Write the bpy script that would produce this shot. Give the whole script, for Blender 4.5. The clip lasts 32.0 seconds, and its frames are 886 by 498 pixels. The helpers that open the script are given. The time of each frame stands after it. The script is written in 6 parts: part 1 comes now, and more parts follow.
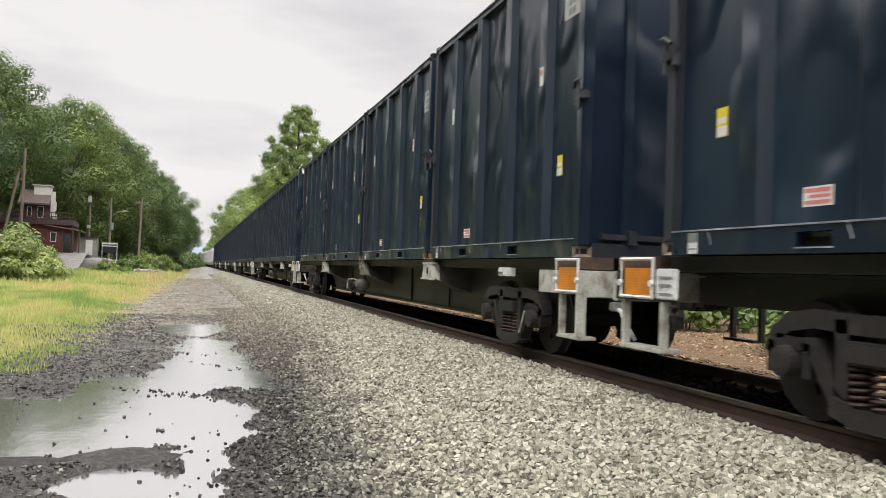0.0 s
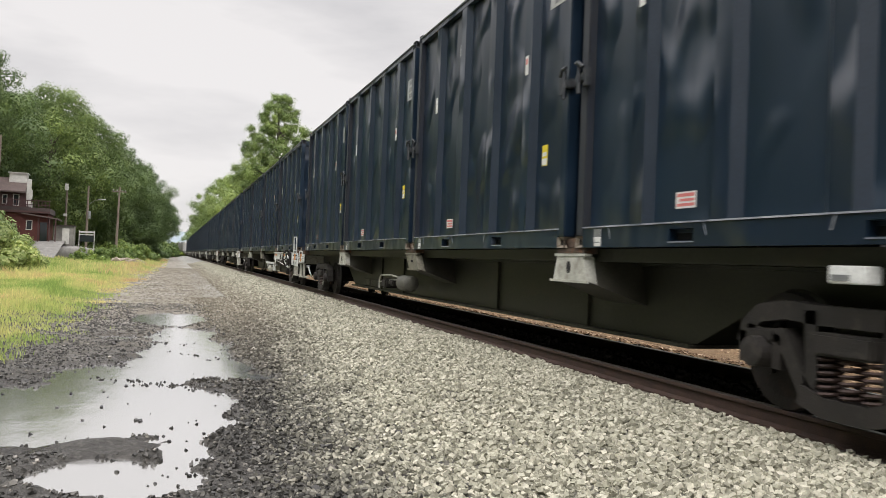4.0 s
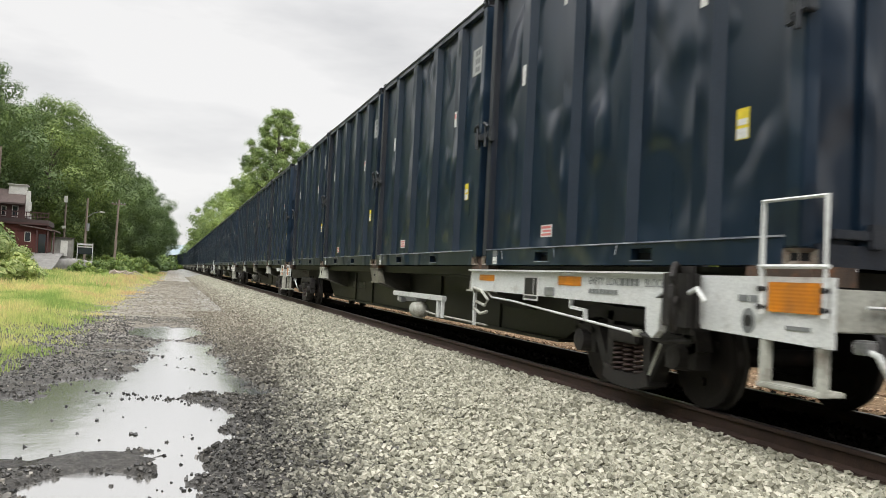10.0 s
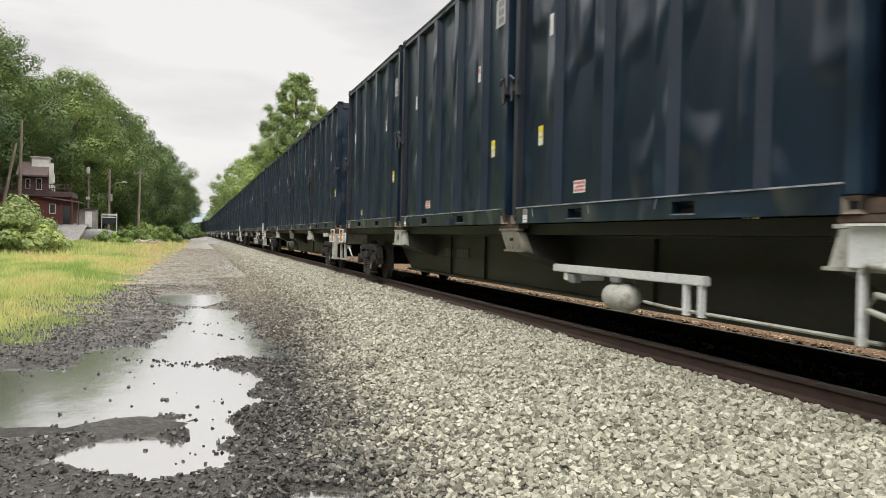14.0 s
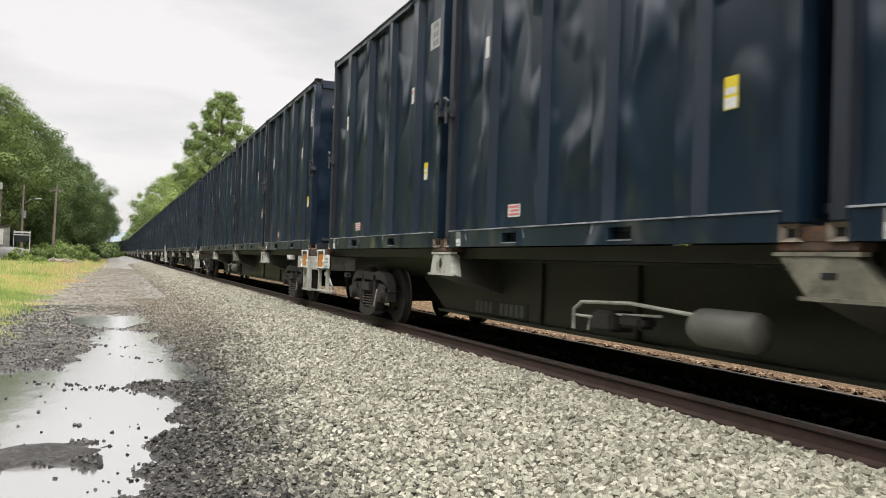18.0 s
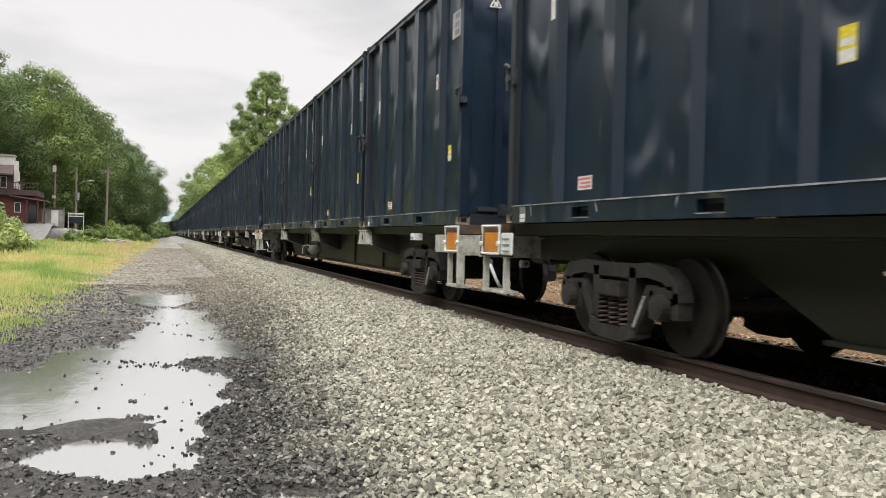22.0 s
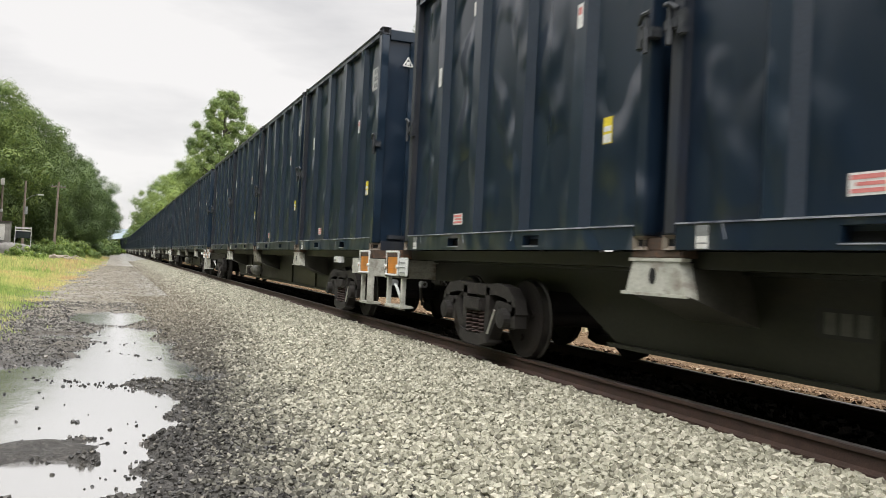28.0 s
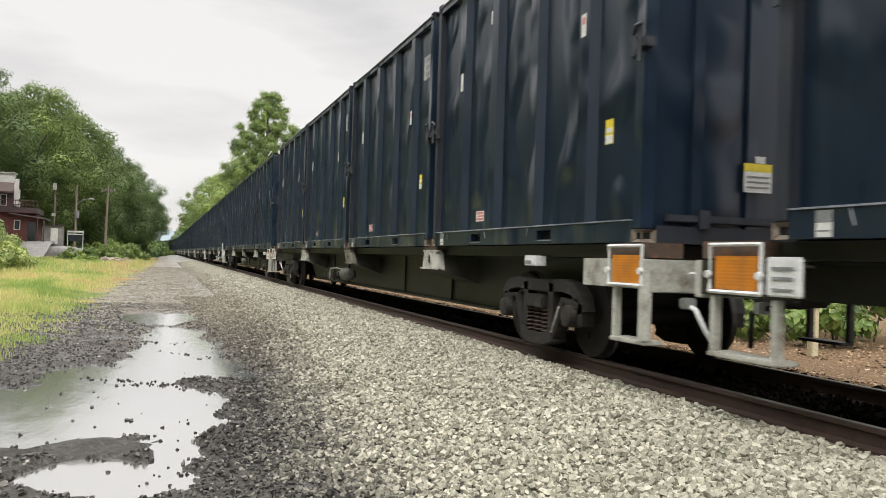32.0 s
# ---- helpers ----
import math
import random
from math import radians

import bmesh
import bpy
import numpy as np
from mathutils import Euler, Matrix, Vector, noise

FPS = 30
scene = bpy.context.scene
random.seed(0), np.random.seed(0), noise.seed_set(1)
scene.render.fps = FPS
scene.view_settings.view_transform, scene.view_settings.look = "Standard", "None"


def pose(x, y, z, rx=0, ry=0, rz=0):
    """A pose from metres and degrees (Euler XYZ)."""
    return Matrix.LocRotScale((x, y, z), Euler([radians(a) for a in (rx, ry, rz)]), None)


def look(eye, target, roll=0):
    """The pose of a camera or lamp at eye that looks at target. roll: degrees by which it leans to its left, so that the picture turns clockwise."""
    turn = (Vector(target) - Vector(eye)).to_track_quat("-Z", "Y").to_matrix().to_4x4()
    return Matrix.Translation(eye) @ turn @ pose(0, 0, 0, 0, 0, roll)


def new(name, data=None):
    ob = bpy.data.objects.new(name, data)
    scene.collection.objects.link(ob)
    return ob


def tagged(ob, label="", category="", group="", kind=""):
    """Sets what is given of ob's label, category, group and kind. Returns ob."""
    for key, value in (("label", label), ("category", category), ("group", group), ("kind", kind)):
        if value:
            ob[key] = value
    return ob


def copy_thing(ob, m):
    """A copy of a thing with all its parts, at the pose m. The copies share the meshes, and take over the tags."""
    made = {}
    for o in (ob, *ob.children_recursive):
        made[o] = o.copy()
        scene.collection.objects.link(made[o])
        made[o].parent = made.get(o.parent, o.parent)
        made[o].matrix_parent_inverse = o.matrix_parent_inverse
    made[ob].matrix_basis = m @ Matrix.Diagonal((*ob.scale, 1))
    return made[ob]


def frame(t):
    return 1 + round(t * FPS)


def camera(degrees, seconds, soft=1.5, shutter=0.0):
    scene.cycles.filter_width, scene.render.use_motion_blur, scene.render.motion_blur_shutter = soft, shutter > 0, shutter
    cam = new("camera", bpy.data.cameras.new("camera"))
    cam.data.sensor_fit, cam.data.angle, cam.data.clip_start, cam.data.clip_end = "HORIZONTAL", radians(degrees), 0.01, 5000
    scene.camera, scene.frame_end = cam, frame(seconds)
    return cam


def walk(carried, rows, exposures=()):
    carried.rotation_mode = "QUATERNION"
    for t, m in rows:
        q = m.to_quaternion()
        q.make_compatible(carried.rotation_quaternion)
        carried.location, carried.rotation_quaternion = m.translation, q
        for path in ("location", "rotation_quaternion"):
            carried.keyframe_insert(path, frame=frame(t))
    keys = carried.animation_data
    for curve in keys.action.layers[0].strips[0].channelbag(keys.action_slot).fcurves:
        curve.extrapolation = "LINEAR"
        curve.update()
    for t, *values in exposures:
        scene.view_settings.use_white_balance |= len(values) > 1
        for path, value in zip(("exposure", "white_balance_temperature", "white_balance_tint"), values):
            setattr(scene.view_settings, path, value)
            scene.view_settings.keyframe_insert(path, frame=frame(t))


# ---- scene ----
# The rail line runs along +y, x points to the right of the way, z is up; the lane beside it lies at z = 0.
EYE_Z = 1.55
cam = camera(55.5, 32.0, soft=0.8, shutter=0.08)
TURNS = [
    (0.0, 91.50, -1.97, -16.46),
    (0.5, 91.73, -1.97, -17.24),
    (1.0, 91.51, -1.57, -18.11),
    (1.5, 91.03, -1.35, -18.92),
    (2.0, 90.80, -1.20, -19.80),
    (2.5, 90.68, -0.84, -20.16),
    (3.0, 90.63, -1.58, -20.11),
    (3.5, 90.75, -2.12, -18.88),
    (5.5, 91.75, -1.39, -15.49),
    (6.0, 92.32, -1.16, -14.50),
    (6.5, 92.38, -1.21, -14.04),
    (7.0, 92.81, -1.97, -13.81),
    (7.5, 92.98, -2.65, -14.61),
    (8.0, 92.59, -2.57, -15.50),
    (8.5, 92.38, -2.59, -16.03),
    (9.0, 92.36, -2.67, -16.47),
    (9.5, 92.21, -2.74, -16.90),
    (10.0, 92.00, -2.83, -17.92),
    (10.5, 91.56, -2.73, -19.27),
    (11.0, 90.59, -2.54, -18.80),
    (11.5, 89.96, -2.38, -17.70),
    (12.0, 89.67, -2.45, -16.98),
    (12.5, 89.51, -2.13, -16.62),
    (13.0, 89.50, -1.86, -16.34),
    (13.5, 89.23, -1.56, -16.24),
    (14.0, 89.25, -1.23, -16.45),
    (14.5, 89.69, -1.17, -16.93),
    (16.5, 90.09, -1.44, -18.71),
    (17.0, 91.22, -2.12, -20.10),
    (17.5, 91.54, -1.97, -21.21),
    (18.0, 90.96, -1.93, -21.43),
    (18.5, 90.60, -2.28, -21.43),
    (19.0, 90.56, -2.40, -21.29),
    (19.5, 90.59, -2.48, -20.98),
    (20.0, 90.61, -2.70, -20.89),
    (20.5, 90.58, -2.42, -20.83),
    (21.0, 90.20, -1.90, -20.17),
    (21.5, 89.43, -1.64, -19.13),
    (22.0, 89.29, -1.33, -18.38),
    (22.5, 89.53, -1.38, -18.47),
    (23.0, 89.61, -1.65, -19.02),
    (23.5, 89.92, -2.18, -19.34),
    (24.0, 90.21, -2.35, -19.93),
    (24.5, 90.54, -2.31, -20.20),
    (25.0, 90.71, -2.45, -20.54),
    (25.5, 90.64, -2.46, -20.83),
    (27.5, 90.72, -2.65, -21.37),
    (28.0, 91.13, -2.84, -21.39),
    (28.5, 91.31, -2.44, -20.84),
    (29.0, 91.05, -1.87, -19.41),
    (29.5, 90.80, -1.62, -18.16),
    (30.0, 90.49, -1.54, -17.31),
    (30.5, 90.41, -1.63, -17.08),
    (31.0, 90.52, -1.82, -17.26),
    (31.5, 90.69, -1.75, -17.76),
    (32.0, 90.71, -1.78, -18.44)]
walk(cam, [(t, pose(0, 0, EYE_Z, a, b, c)) for t, a, b, c in TURNS], exposures=[(0, 0.0, 6650, 13), (3, -0.03, 6650, 13), (5.5, -0.15, 6600, 11), (6, -0.20, 6600, 10), (6.6, 0.0, 6500, 9), (7.2, 0.06, 6480, 9), (9, 0.04, 6500, 10), (11, 0.05, 6600, 10), (12.5, 0.10, 6650, 11), (13.2, 0.10, 6680, 11), (14.2, 0.0, 6680, 11), (17, 0.04, 6620, 12), (21, 0.07, 6620, 12), (23, 0.0, 6620, 12), (25, 0.05, 6620, 11), (28, 0.07, 6620, 11), (29, 0.0, 6640, 11), (32, 0.03, 6680, 11)])

# ---- light ----
world = bpy.data.worlds.new("overcast")
scene.world = world
world.use_nodes = True
wn, wl = world.node_tree.nodes, world.node_tree.links
wn.clear()
SUN_EL, SUN_ROT = radians(48), radians(205)
w_out = wn.new("ShaderNodeOutputWorld")
w_bg = wn.new("ShaderNodeBackground")
w_sky = wn.new("ShaderNodeTexSky")
w_sky.sky_type, w_sky.sun_disc = "NISHITA", False
w_sky.sun_elevation, w_sky.sun_rotation = SUN_EL, SUN_ROT
w_scale = wn.new("ShaderNodeVectorMath")
w_scale.operation = "SCALE"
w_scale.inputs["Scale"].default_value = 0.10
w_co = wn.new("ShaderNodeTexCoord")
w_map = wn.new("ShaderNodeMapping")
w_map.inputs["Scale"].default_value = (1.1, 1.1, 4.2)
w_map.inputs["Rotation"].default_value = (0.25, 0.1, 0.6)
w_noise = wn.new("ShaderNodeTexNoise")
w_noise.inputs["Scale"].default_value, w_noise.inputs["Detail"].default_value, w_noise.inputs["Roughness"].default_value = 1.7, 6.0, 0.52
w_ramp = wn.new("ShaderNodeValToRGB")
w_ramp.color_ramp.elements[0].position, w_ramp.color_ramp.elements[0].color = 0.34, (0.60, 0.605, 0.62, 1)
w_ramp.color_ramp.elements[1].position, w_ramp.color_ramp.elements[1].color = 0.56, (0.91, 0.905, 0.90, 1)
w_mix = wn.new("ShaderNodeMix")
w_mix.data_type = "RGBA"
w_mix.inputs["Factor"].default_value = 0.94
wl.new(w_sky.outputs[0], w_scale.inputs[0])
wl.new(w_co.outputs["Generated"], w_map.inputs["Vector"])
wl.new(w_map.outputs[0], w_noise.inputs["Vector"])
wl.new(w_noise.outputs[0], w_ramp.inputs[0])
wl.new(w_scale.outputs[0], w_mix.inputs["A"])
wl.new(w_ramp.outputs[0], w_mix.inputs["B"])
wl.new(w_mix.outputs["Result"], w_bg.inputs["Color"])
# an overcast sky is brighter overhead than near the horizon
w_sep = wn.new("ShaderNodeSeparateXYZ")
w_up = wn.new("ShaderNodeMapRange")
w_up.interpolation_type = "SMOOTHSTEP"
for key, value in (("From Min", 0.26), ("From Max", 0.9), ("To Min", 1.0), ("To Max", 3.9)):
    w_up.inputs[key].default_value = value
wl.new(w_co.outputs["Generated"], w_sep.inputs[0])
wl.new(w_sep.outputs["Z"], w_up.inputs["Value"])
wl.new(w_up.outputs[0], w_bg.inputs["Strength"])
wl.new(w_bg.outputs[0], w_out.inputs[0])
sun = new("sun", bpy.data.lights.new("sun", "SUN"))
sun.data.energy, sun.data.angle, sun.data.color = 1.5, radians(25), (1.0, 0.97, 0.92)
sun.matrix_world = look((0, 0, 30), (0 - 30 * math.cos(SUN_EL) * math.sin(SUN_ROT) / math.sin(SUN_EL), -30 * math.cos(SUN_EL) * math.cos(SUN_ROT) / math.sin(SUN_EL), 0))

# ---- materials ----
def nodes_of(name):
    m = bpy.data.materials.new(name)
    m.use_nodes = True
    nt = m.node_tree
    return m, nt.nodes, nt.links, nt.nodes["Principled BSDF"]


def ramp(n, stops):
    r = n.new("ShaderNodeValToRGB")
    e = r.color_ramp.elements
    while len(e) < len(stops):
        e.new(0.5)
    for k, (p, c) in enumerate(stops):
        e[k].position, e[k].color = p, (*c, 1)
    return r


def noise_at(n, l, co, scale, detail=4.0, rough=0.55, stretch=None):
    t = n.new("ShaderNodeTexNoise")
    t.inputs["Scale"].default_value, t.inputs["Detail"].default_value, t.inputs["Roughness"].default_value = scale, detail, rough
    if stretch:
        mp = n.new("ShaderNodeMapping")
        mp.inputs["Scale"].default_value = stretch
        l.new(co, mp.inputs["Vector"])
        co = mp.outputs[0]
    l.new(co, t.inputs["Vector"])
    return t.outputs[0]


def mixed(n, l, fac, a, b):
    x = n.new("ShaderNodeMix")
    x.data_type = "RGBA"
    for key, v in (("Factor", fac), ("A", a), ("B", b)):
        if isinstance(v, (int, float)):
            x.inputs[key].default_value = v
        elif isinstance(v, tuple):
            x.inputs[key].default_value = (*v, 1)
        else:
            l.new(v, x.inputs[key])
    return x.outputs["Result"]


def bumped(n, l, b, heights, strength=0.3, distance=0.02):
    last = None
    for h, s, d in heights:
        bp = n.new("ShaderNodeBump")
        bp.inputs["Strength"].default_value, bp.inputs["Distance"].default_value = s, d
        l.new(h, bp.inputs["Height"])
        if last:
            l.new(last, bp.inputs["Normal"])
        last = bp.outputs[0]
    l.new(last, b.inputs["Normal"])


def spaced(n, l):
    """Object coordinates, shifted by a random amount for each object."""
    co = n.new("ShaderNodeTexCoord")
    info = n.new("ShaderNodeObjectInfo")
    add = n.new("ShaderNodeVectorMath")
    add.operation = "MULTIPLY_ADD"
    l.new(info.outputs["Random"], add.inputs[0])
    add.inputs[1].default_value = (37.0, 91.0, 53.0)
    l.new(co.outputs["Object"], add.inputs[2])
    return add.outputs[0], info.outputs["Random"]


def mat(name, c1, c2, scale=3.0, fine=40.0, rough=0.6, metal=0.0, bump=0.2, dist=0.01, stain=None, amount=0.5, stretch=None, rvar=0.15, spec=0.5):
    """Two colours at a broad scale, grain at a fine one, and stains with their own outline."""
    m, n, l, b = nodes_of(name)
    co, rnd = spaced(n, l)
    big = noise_at(n, l, co, scale, 5.0, 0.6, stretch)
    small = noise_at(n, l, co, fine, 3.0)
    r = ramp(n, [(0.3, c1), (0.7, c2)])
    l.new(big, r.inputs[0])
    g = ramp(n, [(0.35, (0.82, 0.82, 0.82)), (0.65, (1.12, 1.12, 1.12))])
    l.new(small, g.inputs[0])
    mul = n.new("ShaderNodeMix")
    mul.data_type, mul.blend_type = "RGBA", "MULTIPLY"
    mul.inputs["Factor"].default_value = 0.8
    l.new(r.outputs[0], mul.inputs["A"])
    l.new(g.outputs[0], mul.inputs["B"])
    col = mul.outputs["Result"]
    if stain:
        s = noise_at(n, l, co, scale * 1.7, 6.0, 0.65, stretch)
        sr = ramp(n, [(0.62 - 0.2 * amount, (0, 0, 0)), (0.72, (1, 1, 1))])
        l.new(s, sr.inputs[0])
        col = mixed(n, l, sr.outputs[0], col, stain)
    l.new(col, b.inputs["Base Color"])
    rr = n.new("ShaderNodeMapRange")
    rr.inputs["To Min"].default_value, rr.inputs["To Max"].default_value = max(0.02, rough - rvar), min(1, rough + rvar)
    l.new(big, rr.inputs["Value"])
    l.new(rr.outputs[0], b.inputs["Roughness"])
    b.inputs["Metallic"].default_value = metal
    b.inputs["Specular IOR Level"].default_value = spec
    bumped(n, l, b, [(small, bump, dist)])
    return m


def navy_paint():
    """Worn dark blue paint on dented sheet steel."""
    m, n, l, b = nodes_of("navy_paint")
    co, rnd = spaced(n, l)
    big = noise_at(n, l, co, 0.9, 4.0)
    base = ramp(n, [(0.3, (0.0060, 0.0148, 0.0282)), (0.75, (0.0112, 0.0246, 0.0455))])
    l.new(big, base.inputs[0])
    fade = ramp(n, [(0.0, (0.78, 0.82, 0.88)), (0.5, (0.95, 0.98, 1.0)), (1.0, (1.08, 1.14, 1.12))])
    l.new(rnd, fade.inputs[0])
    mul = n.new("ShaderNodeMix")
    mul.data_type, mul.blend_type = "RGBA", "MULTIPLY"
    mul.inputs["Factor"].default_value = 1.0
    l.new(base.outputs[0], mul.inputs["A"])
    l.new(fade.outputs[0], mul.inputs["B"])
    streak = noise_at(n, l, co, 1.0, 5.0, 0.6, (3.0, 5.0, 0.45))
    sr = ramp(n, [(0.55, (0, 0, 0)), (0.82, (0.28, 0.28, 0.28))])
    l.new(streak, sr.inputs[0])
    col = mixed(n, l, sr.outputs[0], mul.outputs["Result"], (0.016, 0.027, 0.044))
    scuff = noise_at(n, l, co, 2.2, 7.0, 0.7, (1.0, 1.2, 0.7))
    cr = ramp(n, [(0.68, (0, 0, 0)), (0.80, (0.30, 0.30, 0.30))])
    l.new(scuff, cr.inputs[0])
    col = mixed(n, l, cr.outputs[0], col, (0.13, 0.14, 0.16))
    rust = noise_at(n, l, co, 7.0, 6.0, 0.7)
    rr = ramp(n, [(0.72, (0, 0, 0)), (0.78, (0.8, 0.8, 0.8))])
    l.new(rust, rr.inputs[0])
    col = mixed(n, l, rr.outputs[0], col, (0.07, 0.035, 0.02))
    l.new(col, b.inputs["Base Color"])
    rg = n.new("ShaderNodeMapRange")
    rg.inputs["To Min"].default_value, rg.inputs["To Max"].default_value = 0.22, 0.40
    l.new(streak, rg.inputs["Value"])
    l.new(rg.outputs[0], b.inputs["Roughness"])
    b.inputs["Specular IOR Level"].default_value = 0.62
    dent = noise_at(n, l, co, 1.2, 0.6, 0.4, (1.0, 1.4, 1.0))
    knocked = ramp(n, [(0.47, (0, 0, 0)), (0.78, (1, 1, 1))])
    knocked.color_ramp.interpolation = "EASE"
    l.new(dent, knocked.inputs[0])
    wave = noise_at(n, l, co, 0.7, 0.5, 0.4, (1.0, 1.5, 0.8))
    orange = noise_at(n, l, co, 60.0, 2.0)
    bumped(n, l, b, [(wave, 0.7, 0.09), (knocked.outputs[0], 0.8, 0.068), (orange, 0.06, 0.004)])
    return m


def reflector_orange():
    m, n, l, b = nodes_of("reflector_orange")
    co, rnd = spaced(n, l)
    wv = n.new("ShaderNodeTexWave")
    wv.bands_direction = "Z"
    wv.inputs["Scale"].default_value = 12.0
    l.new(co, wv.inputs["Vector"])
    grime = noise_at(n, l, co, 4.0, 5.0, 0.6)
    gr = ramp(n, [(0.4, (0.64, 0.22, 0.012)), (0.7, (0.40, 0.15, 0.03))])
    l.new(grime, gr.inputs[0])
    l.new(gr.outputs[0], b.inputs["Base Color"])
    b.inputs["Roughness"].default_value = 0.35
    bumped(n, l, b, [(wv.outputs[1], 0.25, 0.004)])
    return m


M = {}
M["navy"] = navy_paint()
# mottled pale grey for the ledge line, the cover cable and scratches
M["ledge"] = mat("scraped_edge", (0.10, 0.12, 0.16), (0.42, 0.44, 0.47), 2.0, 30.0, 0.5, stain=(0.05, 0.06, 0.09), amount=0.5)
M["casting"] = mat("cast_steel", (0.15, 0.13, 0.105), (0.27, 0.235, 0.19), 8.0, 60.0, 0.65, 0.3, 0.3, stain=(0.12, 0.055, 0.03))
M["topcast"] = mat("dark_casting", (0.02, 0.025, 0.035), (0.05, 0.055, 0.065), 6.0, 60.0, 0.55, 0.2, 0.3)
M["latch"] = mat("scuffed_latch", (0.016, 0.021, 0.030), (0.075, 0.080, 0.086), 9.0, 60.0, 0.5, 0.2, 0.3)
# near-black colour that stands for the shade inside holes and pockets
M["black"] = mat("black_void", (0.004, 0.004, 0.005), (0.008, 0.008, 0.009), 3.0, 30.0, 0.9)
M["sill"] = mat("girder_paint", (0.018, 0.0185, 0.0130), (0.034, 0.0345, 0.0245), 0.8, 25.0, 0.5, stain=(0.036, 0.031, 0.021), amount=0.35, spec=0.25, stretch=(1, 1, 2.5))
M["white"] = mat("pale_grey_paint", (0.62, 0.64, 0.63), (0.74, 0.755, 0.74), 2.5, 45.0, 0.45, stain=(0.45, 0.45, 0.42), amount=0.25, bump=0.1)
M["dirty_white"] = mat("grimy_grey_paint", (0.34, 0.345, 0.30), (0.52, 0.525, 0.47), 3.0, 40.0, 0.6, stain=(0.16, 0.13, 0.10), amount=0.6, bump=0.15)
M["rust"] = mat("rusty_steel", (0.07, 0.036, 0.022), (0.13, 0.065, 0.038), 6.0, 70.0, 0.8, 0.2, 0.4, stain=(0.05, 0.03, 0.022))
M["brown"] = mat("brown_frame", (0.022, 0.017, 0.015), (0.05, 0.034, 0.027), 4.0, 50.0, 0.75, 0.1, 0.3)
M["truck"] = mat("greasy_cast_steel", (0.008, 0.0072, 0.0064), (0.022, 0.0185, 0.016), 3.5, 45.0, 0.7, 0.0, 0.4, stain=(0.045, 0.038, 0.032), amount=0.35, spec=0.45)
# paler copy of the navy, with the sky's light on rib flanks painted in
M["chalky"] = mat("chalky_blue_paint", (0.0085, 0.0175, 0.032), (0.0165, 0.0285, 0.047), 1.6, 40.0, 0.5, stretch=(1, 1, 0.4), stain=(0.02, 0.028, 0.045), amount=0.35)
M["worn_post"] = mat("scraped_blue_post", (0.009, 0.014, 0.024), (0.024, 0.026, 0.031), 1.6, 40.0, 0.5, stretch=(3, 3, 0.5), stain=(0.015, 0.022, 0.04), amount=0.7)
M["olive_grime"] = mat("grimy_olive_plate", (0.10, 0.096, 0.07), (0.22, 0.21, 0.165), 3.0, 40.0, 0.6, stain=(0.05, 0.046, 0.035), amount=0.5)
M["gusset"] = mat("olive_gusset", (0.035, 0.034, 0.026), (0.075, 0.072, 0.056), 1.4, 40.0, 0.6, stain=(0.03, 0.028, 0.021), amount=0.5)
M["cyl"] = mat("dull_grey_cylinder", (0.075, 0.075, 0.062), (0.12, 0.12, 0.10), 3.0, 40.0, 0.6, stain=(0.05, 0.045, 0.04), amount=0.5)
M["seat"] = mat("stained_seat_steel", (0.05, 0.036, 0.028), (0.10, 0.066, 0.046), 5.0, 50.0, 0.7, 0.1, 0.3, stain=(0.20, 0.085, 0.035), amount=0.5)
M["wheel"] = mat("wheel_steel", (0.010, 0.0085, 0.0075), (0.020, 0.016, 0.014), 2.5, 40.0, 0.75, 0.0, 0.3, stain=(0.03, 0.02, 0.015), amount=0.3, spec=0.25)
M["spring"] = mat("spring_steel", (0.030, 0.018, 0.015), (0.06, 0.034, 0.028), 6.0, 60.0, 0.6, 0.2, 0.2)
M["tread"] = mat("polished_tread", (0.03, 0.028, 0.026), (0.07, 0.065, 0.06), 6.0, 60.0, 0.5, 0.5, 0.1)
M["orange"] = reflector_orange()
M["lab_white"] = mat("label_white", (0.62, 0.62, 0.60), (0.75, 0.75, 0.73), 8.0, 50.0, 0.5, bump=0.02)
M["lab_pale"] = mat("label_pale", (0.34, 0.35, 0.35), (0.48, 0.49, 0.48), 8.0, 50.0, 0.5, bump=0.02)
M["lab_yellow"] = mat("label_yellow", (0.70, 0.55, 0.03), (0.80, 0.66, 0.06), 8.0, 50.0, 0.5, bump=0.02)
M["lab_red"] = mat("label_red", (0.60, 0.17, 0.16), (0.68, 0.25, 0.23), 8.0, 50.0, 0.5, bump=0.02)
M["lab_black"] = mat("label_black", (0.012, 0.012, 0.012), (0.025, 0.025, 0.025), 8.0, 50.0, 0.5, bump=0.02)
M["lab_grey"] = mat("label_grey", (0.16, 0.17, 0.17), (0.25, 0.26, 0.26), 8.0, 50.0, 0.5, bump=0.02)
M["lab_teal"] = mat("scrawl_teal", (0.03, 0.25, 0.33), (0.05, 0.33, 0.40), 8.0, 50.0, 0.5, bump=0.02)
M["patch"] = mat("blue_touch_up", (0.030, 0.040, 0.056), (0.042, 0.054, 0.072), 4.0, 50.0, 0.5, bump=0.02)
M["lab_dark"] = mat("dark_mark_field", (0.006, 0.006, 0.005), (0.010, 0.010, 0.008), 3.0, 40.0, 0.6, bump=0.02)
M["lab_sill"] = mat("faded_lettering", (0.06, 0.06, 0.052), (0.10, 0.10, 0.086), 8.0, 50.0, 0.6, bump=0.02)
